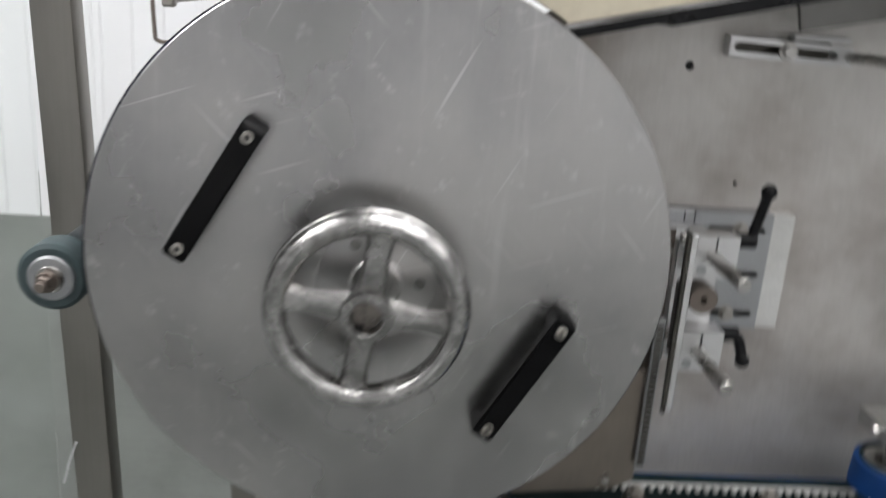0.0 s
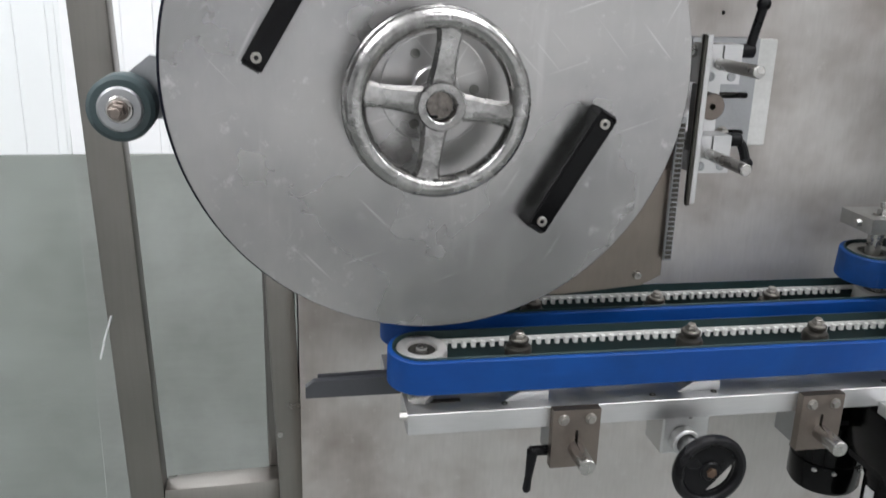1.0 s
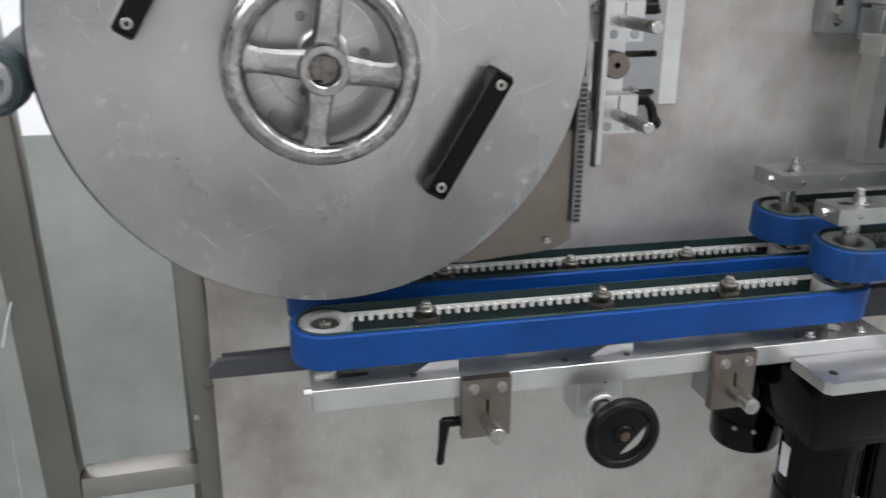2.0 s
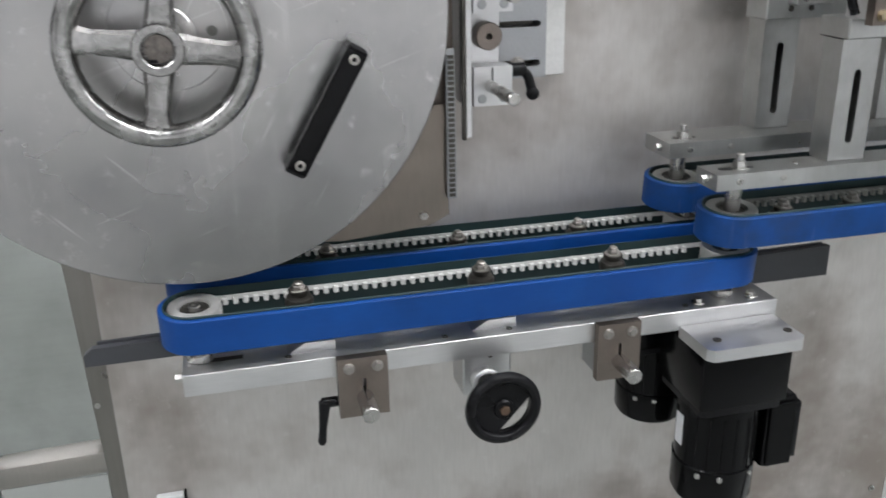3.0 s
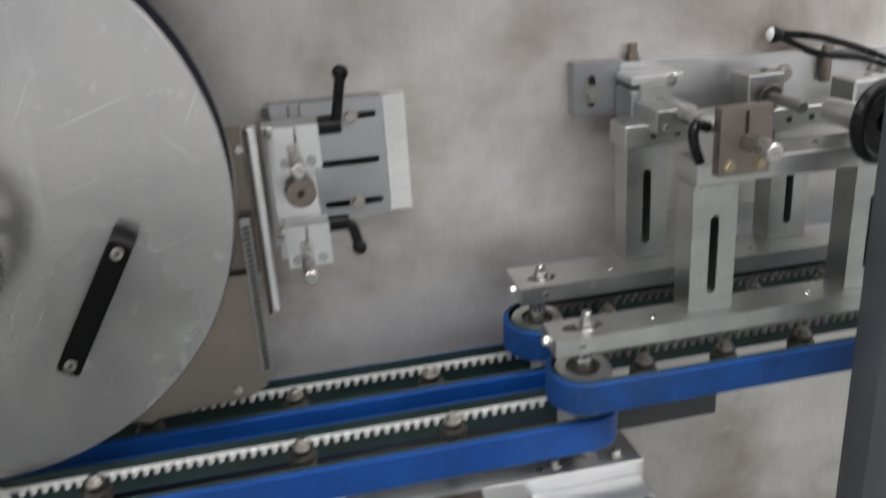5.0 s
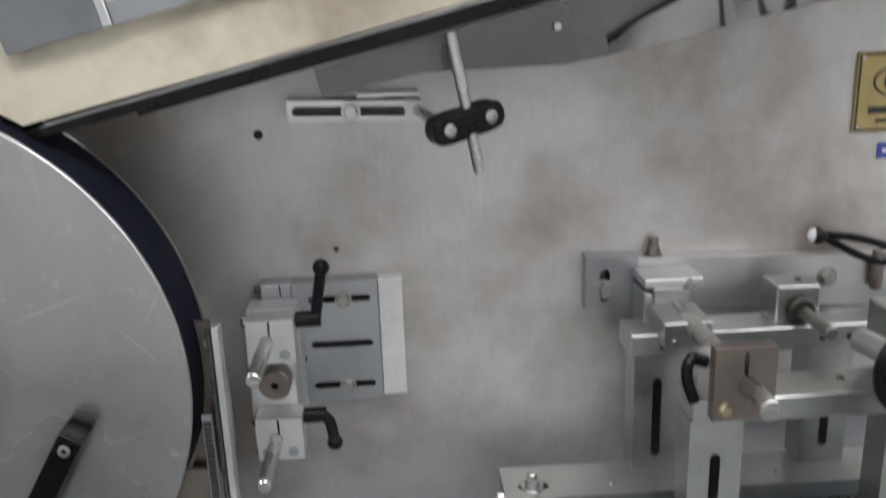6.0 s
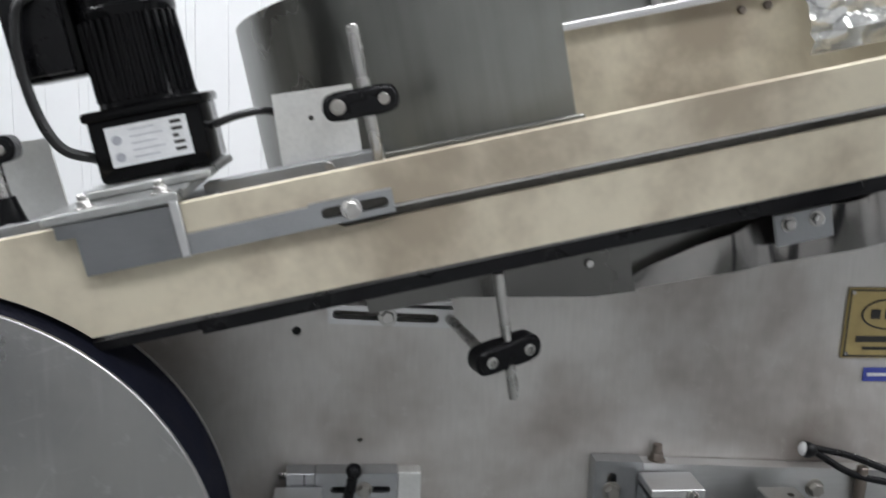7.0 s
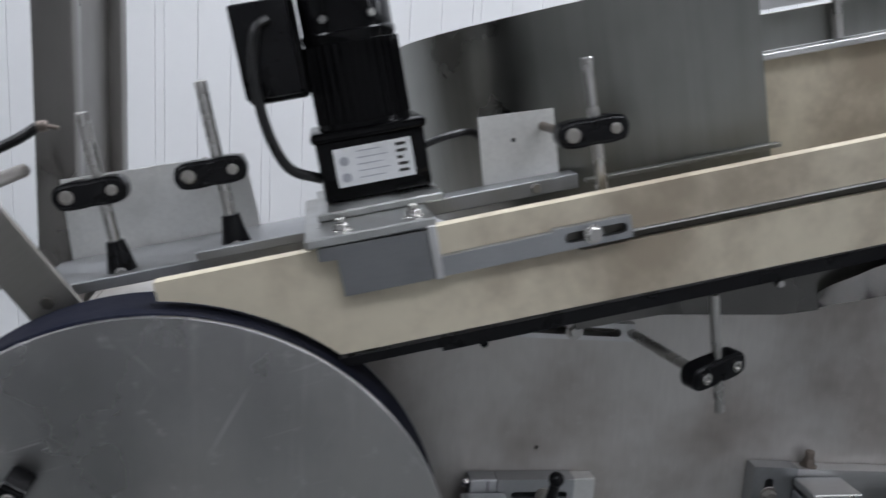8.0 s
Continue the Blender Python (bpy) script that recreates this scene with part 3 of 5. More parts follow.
def belt(x0, x1, yc, r, z0, z1, label, rollers, tooth_mat, ring_mat=PULLEY, screw=True, axle=(0.0, 0.0), lift=0.0):
    t = thing("grip_belt", label, "belt", pose((x0 + x1) / 2, yc, z0 + (z1 - z0) / 2, 5, 0, 0), "blue grip belts")
    o = Matrix.Translation((-(x0 + x1) / 2, -yc, -(z0 + z1) / 2))

    def p(name, b, mat, parent=t, lab=""):
        bmesh.ops.transform(b, matrix=o, verts=b.verts)
        return part(name, b, mat, parent, lab)

    p("foam_cover", strap(x0, x1, yc, r - 0.0055, r, z0, z1), BLUE if screw else BLUE_WORN, lab="bright blue foam belt cover" if screw else "worn dark blue foam belt cover")
    p("liner", strap(x0, x1, yc, r - 0.0072, r - 0.0056, z0 + 0.002, z1 + 0.0025), GREEN, lab="dark green inner belt layer")
    tz1, tz0 = z1 - 0.0085, z1 - 0.0190
    tr = p("toothed_strip", strap(x0, x1, yc, r - 0.0095, r - 0.0073, tz1 - 0.0062, tz1), tooth_mat, lab="white toothed drive strip")
    p("tooth", teeth(x0 + 0.03, x1 - 0.03, yc + r - 0.0096, -0.004, tz0, tz1 - 0.0028), tooth_mat, tr)["kind"] = "stuff"
    p("tooth", teeth(x0 + 0.03, x1 - 0.03, yc - r + 0.0096, 0.004, tz0, tz1 - 0.0028), tooth_mat, tr)["kind"] = "stuff"
    for x in (x0, x1):
        pu = p("pulley", lathe((x, yc, z0 + 0.004), (0, 0, 1), [(0, 0), (0, r - 0.0098), (z1 - z0 - 0.009, r - 0.0098), (z1 - z0 - 0.005, r - 0.011), (z1 - z0 - 0.005, r * 0.46), (z1 - z0 - 0.012, r * 0.44), (z1 - z0 - 0.012, 0)], 40), ring_mat, lab="bright pulley with an open rim")
        p("bearing", lathe((x, yc, z1 - 0.0075), (0, 0, 1), [(0, 0), (0, r * 0.42), (0.003, r * 0.40), (0.003, r * 0.2), (0.001, r * 0.2), (0.001, 0)], 32), DARK_STEEL, pu)
        if screw:
            p("screw", socket_screw((x, yc, z1 - 0.0065), (0, 0, 1), r * 0.17, 0.006), BRIGHT, pu)
    for x in rollers:
        ro = p("guide_roller", lathe((x, yc, z0 + 0.001 + lift), (0, 0, 1), [(0, 0), (0, 0.011), (z1 - z0 - 0.022, 0.011), (z1 - z0 - 0.020, 0.0155), (z1 - z0 - 0.012, 0.0165), (z1 - z0 - 0.008, 0.0145), (z1 - z0 - 0.006, 0.0098), (z1 - z0 - 0.003, 0.0098), (z1 - z0 - 0.002, 0.0118), (z1 - z0 + 0.001, 0.0118), (z1 - z0 + 0.0015, 0)], 24), DARK_STEEL, lab="greasy dark guide roller")
        p("bolt", join(hexbolt((x, yc, z1 + 0.0022 + lift), (0, 0, 1), 0.0076, 0.0062, 0.0102), cyl((x, yc, z1 + lift), (x, yc, z1 + lift + 0.0115), 0.0052, 16)), STEEL_TUBE, ro)
    for x in (x0, x1):
        p("axle", cyl((x, yc, axle[0]), (x, yc, axle[1]), 0.010), BRIGHT)
    return t


RAIL_Z = 0.995
belt(0.003, 0.662, -0.207, 0.040, 1.021, 1.0635, "long flat blue grip belt with white teeth", (0.119, 0.336, 0.506), WHITE_PU, axle=(RAIL_Z, 1.025), lift=0.003)
belt(0.004, 0.66, -0.104, 0.038, 1.031, 1.0755, "long flat blue grip belt running close to the plate", (0.165, 0.335, 0.502), WHITE_PU, axle=(RAIL_Z, 1.036), lift=-0.005)
belt(0.656, 1.24, -0.222, 0.042, 1.0805, 1.1205, "worn blue upper grip belt hung below an aluminium bar", (0.73, 0.83, 0.93, 1.03), PU_SHADED, ALU_POST, False, (1.116, 1.150), -0.010)
belt(0.638, 1.24, -0.112, 0.042, 1.094, 1.133, "worn blue upper grip belt beside the steel plate", (0.73, 0.83, 0.93, 1.03), PU_SHADED, ALU_POST, False, (1.129, 1.163), -0.010)


def lower_rails():
    for y0, y1, x0, label in ((-0.245, -0.182, -0.017, "long machined aluminium rail under the blue belt"), (-0.135, -0.075, -0.03, "second machined aluminium rail close to the plate")):
        r = thing("support_rail", label, "rail", pose(0.36, (y0 + y1) / 2, 0.972), "support rails")
        o = Matrix.Translation((-0.36, -(y0 + y1) / 2, -0.972))

        def p(name, b, mat, lab=""):
            bmesh.ops.transform(b, matrix=o, verts=b.verts)
            return part(name, b, mat, r, lab)

        p("bar", box(x0, 0.722, y0, y1, 0.969, RAIL_Z, 0.0005), ALU)
        p("end_screw", hexbolt((x0, (y0 + y1) / 2 - 0.02, 0.988), (-1, 0, 0), 0.0055, 0.008), BRIGHT)
        for x in (0.1, 0.285, 0.365, 0.6, 0.69):
            p("screw", socket_screw((x, y0 + 0.015, RAIL_Z - 0.001), (0, 0, 1), 0.004, 0.002), DARK_STEEL)
        for x in (0.62, 0.695):
            p("bolt", hexbolt((x, y0 + 0.02, RAIL_Z), (0, 0, 1), 0.006, 0.006, 0.009), BRIGHT)
        for x in (0.003, 0.662):
            p("collar", ring((x, (-0.207 if y0 < -0.2 else -0.104), RAIL_Z), (0, 0, 1), 0.010, 0.0105, 0.0155), BRIGHT)
        p("slot_cover", box(0.012, 0.05, y0 + 0.026, y0 + 0.034, RAIL_Z, RAIL_Z + 0.0012, 0.0004), DARK_STEEL)
        for x in (0.1, 0.32):
            w = sheet([(x, RAIL_Z), (x + 0.055, RAIL_Z), (x + 0.055, RAIL_Z + 0.012), (x + 0.02, RAIL_Z + 0.012)], y0 + 0.02, y1 - 0.012)
            p("gusset", w, ALU)


def clamp_plate(x0, x1, lever):
    cx = (x0 + x1) / 2
    c = thing("rod_clamp", "tarnished steel clamp plate on a round rod" + (" with black lever" if lever else ""), "clamp", pose(cx, -0.25, 0.92), "rod clamps under the belt")
    o = Matrix.Translation((-cx, 0.25, -0.92))

    def p(name, b, mat, lab=""):
        bmesh.ops.transform(b, matrix=o, verts=b.verts)
        return part(name, b, mat, c, lab)

    p("plate", sheet(rect(x0, x1, 0.921, 0.996), -0.258, -0.246, [oblong(cx + 0.001, 0.951, cx + 0.001, 0.968, 0.0018)]), BROWN_STEEL)
    p("block", box(x0 + 0.004, x1 - 0.004, -0.2458, -0.2, 0.922, 0.971, 0.0015), ALU_DULL)
    for x in (x0 + 0.013, x1 - 0.012):
        p("bolt", hexbolt((x, -0.258, 0.984), (0, -1, 0), 0.0055, 0.005, 0.0068), STEEL_TUBE)
    p("rod", cyl((cx + 0.001, -0.302, 0.9455), (cx + 0.001, -0.001, 0.9455), 0.0098, 28), BRIGHT, "bright round guide rod")
    p("side_screw", hexbolt((x1 - 0.004, -0.22, 0.965), (1, 0, 0), 0.004, 0.008), BRIGHT)
    if lever:
        p("lever", join(cyl((x0 + 0.004, -0.235, 0.932), (x0 - 0.019, -0.235, 0.932), 0.0062), lathe((x0 - 0.015, -0.235, 0.933), (-0.14, -0.12, -1), [(0, 0), (0, 0.0072), (0.012, 0.0062), (0.036, 0.0045), (0.05, 0.0052), (0.054, 0.003), (0.054, 0)], 14)), BLACK, "black clamping lever")


def small_hand_wheel(m, label):
    w = thing("small_hand_wheel", label, "hand wheel", m, "black hand wheels")
    outer = disc_outline(0, 0, 0.040, 40)
    a0, a1 = radians(-62), radians(62)
    hole = [(0.0335 * math.cos(a0 + k * (a1 - a0) / 10), 0.0335 * math.sin(a0 + k * (a1 - a0) / 10)) for k in range(11)]
    rot = radians(-42)
    hole = [(x * math.cos(rot) - z * math.sin(rot), x * math.sin(rot) + z * math.cos(rot)) for x, z in hole]
    part("web", sheet(outer, -0.002, 0.008, [hole]), BLACK, w)
    part("rim", torus((0, 0, 0), (0, 1, 0), 0.0395, 0.0068, 48, 12, 1.25), BLACK, w)
    part("hub", cyl((0, -0.006, 0), (0, 0.02, 0), 0.0125, 28, 0.002), BLACK, w)
    part("bolt", hexbolt((0, -0.006, 0), (0, -1, 0), 0.0065, 0.003), RUST, w)
    part("shaft", cyl((0, 0.0205, 0), (0, 0.075, 0), 0.0125), ALU, w)
    return w


def wheel_block():
    b = thing("spindle_block", "machined aluminium spindle block under the rail", "bracket", pose(0.34, -0.2, 0.905))
    part("block", box(-0.031, 0.031, -0.02, 0.03, 0, 0.0665, 0.002), ALU, b)
    part("collar", ring((-0.004, -0.0345, 0.022), (0, 1, 0), 0.0142, 0.013, 0.018), ALU, b)
    part("screw", socket_screw((0.004, -0.0202, 0.052), (0, -1, 0), 0.0035, 0.0006), DARK_STEEL, b)


def geared_motor(m, label, box_side, lid=True):
    """A black upright motor: gear head at the top, motor below, terminal box at the side."""
    t = thing("geared_motor", label, "motor", m, "black geared motors")
    part("gear_head", box(-0.056, 0.056, -0.055, 0.052, -0.07, 0, 0.004, 2), BLACK_GLOSS, t)
    part("seam", box(-0.0525, 0.0525, -0.0515, 0.05, -0.0745, -0.0703, 0.008, 2), BLACK, t)
    prof = [(0, 0), (0, 0.047), (0.003, 0.0505), (0.014, 0.0505), (0.016, 0.0475), (0.085, 0.0475), (0.087, 0.0495), (0.128, 0.0495), (0.136, 0.0455), (0.138, 0.038), (0.138, 0)]
    case = part("motor_case", lathe((0, 0, -0.0747), (0, 0, -1), prof, 56), BLACK_GLOSS, t)
    for k in range(9):
        a = radians(195 + k * 150 / 8)
        c = Vector((0.0466 * math.cos(a), 0.0466 * math.sin(a), 0))
        part("rib", cyl(c + Vector((0, 0, -0.0915)), c + Vector((0, 0, -0.159)), 0.0022, 6, 0.0004), BLACK_GLOSS, case)
    for a in (40, 130, 220, 250, 300):
        part("screw", hexbolt((0.0492 * math.cos(radians(a)), 0.0492 * math.sin(radians(a)), -0.168), (math.cos(radians(a)), math.sin(radians(a)), 0), 0.0038, 0.003), BRIGHT, t)
    d = 1 if box_side > 0 else -1
    tb = part("terminal_box", box(min(d * 0.046, d * 0.088), max(d * 0.046, d * 0.088), -0.034, 0.034, -0.172, -0.078, 0.005, 2), BLACK_GLOSS, t)
    part("lid", box(min(d * 0.0885, d * 0.0965), max(d * 0.0885, d * 0.0965), -0.03, 0.03, -0.166, -0.09, 0.002, 2), BLACK, tb)
    part("front_cover", box(min(d * 0.05, d * 0.084), max(d * 0.05, d * 0.084), -0.0385, -0.0345, -0.168, -0.084, 0.0015), BLACK_GLOSS, tb)
    return t


def drive():
    pl = thing("motor_plate", "bright machined aluminium mounting plate carrying a motor", "plate", pose(0.655, -0.268, 0.960))
    part("plate", sheet([(-0.07, -0.044), (-0.063, -0.052), (0.055, -0.052), (0.062, -0.044), (0.062, 0.022), (-0.07, 0.022)], 0, 0.0155), ALU, pl)
    ob = pl.children[0]
    for v in ob.data.vertices:
        v.co = (v.co.x, v.co.z, v.co.y)
    ob.data.flip_normals()
    for x, y in ((-0.046, -0.026), (0.051, -0.026)):
        part("screw", socket_screw((x, y, 0.0155), (0, 0, 1), 0.0055, 0.0015), DARK_STEEL, pl)
    geared_motor(pose(0.650, -0.246, 0.9595) @ Matrix.Diagonal((1.09, 1.07, 1.12, 1)), "black enamelled geared motor hanging upright below the mounting plate", 1)
    m2 = geared_motor(pose(0.615, -0.125, 0.9715) @ Matrix.Diagonal((1, 1, 0.88, 1)), "black geared motor hanging behind the front rail", 1)
    s = thing("motor_label", "small white motor data label", "label", pose(0.5975, -0.272, 0.826))
    part("sheet", box(-0.0015, 0.0, 0.018, 0.034, -0.022, 0.022, 0), PAPER, s)


lower_rails()
clamp_plate(0.152, 0.21, True)
clamp_plate(0.47, 0.526, False)
small_hand_wheel(pose(0.339, -0.289, 0.923), "black plastic disc hand wheel with one opening")
wheel_block()
drive()

slide = thing("slide_strip", "dark grey plastic slide strip between the belts", "guide", pose(0.365, -0.155, 0.979))
part("strip", sheet([(-0.495, 0.0), (0.495, 0.0), (0.495, 0.044), (-0.485, 0.022), (-0.495, 0.014)], -0.004, 0.006), GREY_PLASTIC, slide)
part("back_lip", sheet([(-0.480, 0.010), (0.49, 0.010), (0.49, 0.046), (-0.480, 0.0255)], 0.0065, 0.010), GREY_PLASTIC, slide)


# ---- upper guide bars and posts ----
def upper_bar(x0, bx, y0, y1, z0, z1, label):
    t = thing("guide_bar", label, "bar", pose(0.9, (y0 + y1) / 2, z0), "upper guide bars")
    o = Matrix.Translation((-0.9, -(y0 + y1) / 2, -z0))
    yc = y0 + 0.025

    def p(name, b, mat, lab=""):
        bmesh.ops.transform(b, matrix=o, verts=b.verts)
        return part(name, b, mat, t, lab)

    b = sheet([(x0, y0), (1.28, y0), (1.28, y1), (x0, y1)], z0, z1, [oblong(x0 + 0.022, yc, bx + 0.012, yc, 0.0065)])
    for v in b.verts:
        v.co = (v.co.x, v.co.z, v.co.y)
    bmesh.ops.reverse_faces(b, faces=b.faces)
    p("bar", b, ALU_POST)
    p("end_screw", hexbolt((x0, yc, (z0 + z1) / 2), (-1, 0, 0), 0.0055, 0.007), BRIGHT)
    p("axle_bolt", join(hexbolt((bx, yc, z1), (0, 0, 1), 0.0085, 0.009, 0.0125), cyl((bx, yc, z1 + 0.009), (bx, yc, z1 + 0.018), 0.0055)), BRIGHT, "shiny steel axle bolt")
    for x in (x0 + 0.12, x0 + 0.31, x0 + 0.5):
        p("dowel", cyl((x, yc - 0.002, z1 - 0.002), (x, yc - 0.002, z1 + 0.001), 0.004, 16), BRIGHT)
    for x in (x0 + 0.03, x0 + 0.09):
        p("set_screw", socket_screw((x, y0, (z0 + z1) / 2), (0, -1, 0), 0.004, 0.001), BRIGHT)


def slotted_post(x, y, z0, z1, label, w=0.052, d=0.036, s0=0.0265, s1=0.1065):
    t = thing("slotted_post", label, "post", pose(x, y, z0), "slotted posts")
    h = z1 - z0
    b = sheet(rect(-w / 2, w / 2, 0, h), 0, d, [oblong(0, s0, 0, s1, 0.0052)])
    part("body", b, ALU_POST, t)
    # Thin dark sheet added behind the slot for its shade.
    part("slot_back", box(-0.012, 0.012, d + 0.0005, d + 0.004, 0.02, h - 0.02, 0), DARK_STEEL, t)


upper_bar(0.615, 0.659, -0.252, -0.204, 1.150, 1.170, "machined aluminium guide bar over the front upper belt")
upper_bar(0.611, 0.643, -0.140, -0.072, 1.163, 1.1835, "machined aluminium guide bar over the rear upper belt")
slotted_post(0.801, -0.236, 1.1705, 1.318, "slotted aluminium post on the front guide bar")
slotted_post(0.994, -0.236, 1.1705, 1.318, "slotted aluminium post on the front guide bar")
slotted_post(0.785, -0.100, 1.1840, 1.330, "slotted aluminium post on the rear guide bar", s0=0.025, s1=0.110)
slotted_post(0.978, -0.100, 1.1840, 1.330, "slotted aluminium post on the rear guide bar", s0=0.025, s1=0.110)


def upper_frame():
    bar = thing("wall_bar", "flat aluminium bar bolted flat to the steel plate", "bar", pose(0.95, -0.011, 1.345))
    part("bar", sheet([(-0.168, 0.0095), (0.225, -0.0069), (0.225, 0.0548), (-0.168, 0.0698)], -0.011, 0.0095), ALU, bar)
    part("end_plate", sheet([(-0.229, 0.010), (-0.169, 0.0075), (-0.169, 0.0715), (-0.229, 0.074)], -0.012, 0.0095, [oblong(-0.207, 0.024, -0.207, 0.052, 0.006)]), ALU_DULL, bar)
    for x, z in ((-0.206, 0.034), (0.056, 0.035), (0.19, 0.026)):
        part("bolt", hexbolt((x, -0.0115, z), (0, -1, 0), 0.0092, 0.010, 0.012), STEEL_TUBE, bar)
    part("top_bolt", join(hexbolt((-0.148, 0, 0.069), (0, 0, 1), 0.008, 0.010, 0.011), cyl((-0.148, 0, 0.079), (-0.148, 0, 0.09), 0.006)), BROWN_STEEL, bar)

    a = thing("angle_bracket", "machined aluminium angle bracket on the flat bar", "bracket", pose(0.805, -0.062, 1.345))
    part("arm", box(-0.026, 0.026, -0.072, -0.012, 0.004, 0.032, 0.0015), ALU_POST, a)
    part("flange", box(-0.03, 0.036, -0.0115, 0.037, 0.050, 0.060, 0.0012), ALU, a)
    part("block", box(-0.0195, 0.022, -0.0115, 0.03, 0.002, 0.0495, 0.0015), ALU_POST, a)
    part("web", box(-0.03, -0.02, -0.0115, 0.037, 0.0, 0.0435, 0.0015), ALU_DULL, a)
    part("rod", cyl((0.012, -0.0725, 0.02), (0.012, -0.16, 0.02), 0.0085), BRIGHT, a)
    part("screw", hexbolt((0.02, -0.0115, 0.052), (0, -1, 0), 0.006, 0.006, 0.008), BRIGHT, a)
    part("screw", hexbolt((-0.014, -0.072, 0.012), (0, -1, 0), 0.004, 0.003), BRIGHT, a)

    b3 = thing("bearing_block", "small machined aluminium block beside the bearing block", "block", pose(1.075, -0.185, 1.3435), "bearing blocks")
    part("block", box(-0.022, 0.03, -0.02, 0.024, 0.0, 0.046, 0.0018), ALU_POST, b3)
    part("gasket", box(-0.031, -0.0225, -0.018, 0.02, 0.0, 0.044, 0.001), BLACK, b3)
    cb = thing("cross_bar", "machined aluminium cross bar joining the front posts", "bar", pose(0.93, -0.217, 1.3185))
    part("bar", box(-0.155, 0.33, -0.026, 0.028, 0, 0.0245, 0.0015), ALU_POST, cb)
    for x in (0.0, 0.07, 0.2):
        part("screw", socket_screw((x, 0.005, 0.0245), (0, 0, 1), 0.004, 0.001), DARK_STEEL, cb)
    cb2 = thing("cross_bar", "machined aluminium cross bar joining the rear posts", "bar", pose(0.93, -0.088, 1.3305))
    part("bar", box(-0.18, 0.33, -0.026, 0.022, 0, 0.027, 0.0015), ALU_POST, cb2)
    for x in (-0.145, -0.115, 0.03, 0.06):
        part("screw", socket_screw((x, -0.0262, 0.013), (0, -1, 0), 0.0038, 0.0012), DARK_STEEL, cb2)
    c = thing("rod_clamp", "tarnished brown clamp plate holding a round rod on the posts", "clamp", pose(0.808, -0.262, 1.337))
    part("plate", sheet(rect(-0.026, 0.03, 0, 0.07), -0.01, 0.0035, [oblong(0.002, 0.045, 0.002, 0.064, 0.002)]), BROWN_STEEL, c)
    part("rod", cyl((0.004, -0.06, 0.034), (0.004, 0.215, 0.034), 0.0095, 28), BRIGHT, c)
    part("block", box(-0.022, 0.026, 0.004, 0.045, 0.005, 0.05, 0.0015), ALU, c)
    for x in (-0.015, 0.018):
        part("bolt", hexbolt((x, -0.01, 0.011), (0, -1, 0), 0.0058, 0.005, 0.0068), BRASSY, c)
    part("lever", join(cyl((-0.0225, 0.02, 0.045), (-0.038, 0.02, 0.05), 0.006), tube([(-0.036, 0.019, 0.052), (-0.043, 0.014, 0.044), (-0.043, 0.01, 0.03), (-0.037, 0.008, 0.012)], 0.0055)), BLACK, c, "black clamping lever")

    for x, y, z, lab in ((0.937, -0.075, 1.341, "machined aluminium bearing block with a steel collar"), (1.01, -0.17, 1.3435, "machined aluminium bearing block on the cross bar")):
        k = thing("bearing_block", lab, "block", pose(x, y, z), "bearing blocks")
        part("block", box(-0.022, 0.026, -0.02, 0.024, 0.0, 0.056, 0.0018), ALU_POST, k)
        part("collar", ring((0.003, -0.03, 0.03), (0, 1, 0), 0.0095, 0.0075, 0.0145), DARK_STEEL, k)
        part("screw", socket_screw((0.01, 0.002, 0.056), (0, 0, 1), 0.004, 0.001), DARK_STEEL, k)
    sp = thing("spindle", "dark threaded adjusting spindle", "spindle", pose(0.94, -0.06, 1.371))
    part("rod", cyl((0, 0.045, 0), (0, -0.11, 0), 0.0070), STEEL_BIN, sp)
    small_hand_wheel(pose(0.974, -0.262, 1.372, 0, 0, 12), "black plastic disc hand wheel at the guide posts")

    lv = thing("toggle_lever", "black bent wire toggle lever, its knob tip whitened with painted light", "lever", pose(1.0, -0.03, 1.40))
    part("wire", join(tube([(0.006, 0.02, 0.028), (0.05, 0.008, 0.022), (0.11, -0.01, 0.002), (0.18, -0.02, -0.03)], 0.0045), tube([(0.006, 0.02, 0.024), (0.05, 0.0, 0.002), (0.11, -0.015, -0.008), (0.18, -0.02, -0.036)], 0.0045)), BLACK, lv)
    # Bright side of the knob is painted light; its black half follows.
    part("knob", ball((-0.008, 0.014, 0.029), 0.0098), KNOB_LIT, lv, "ball end, white for the light on it")
    part("knob_socket", lathe((-0.0085, 0.014, 0.0292), (1, -0.1, -0.2), [(-0.003, 0.004), (-0.003, 0.0096), (0.0, 0.0103), (0.003, 0.0104), (0.009, 0.0085), (0.013, 0.005), (0.013, 0)], 20), BLACK, lv, "black half of the ball")
    part("pivot", cyl((0.062, 0.0, -0.035), (0.062, 0.0, 0.012), 0.007), BROWN_STEEL, lv)


upper_frame()


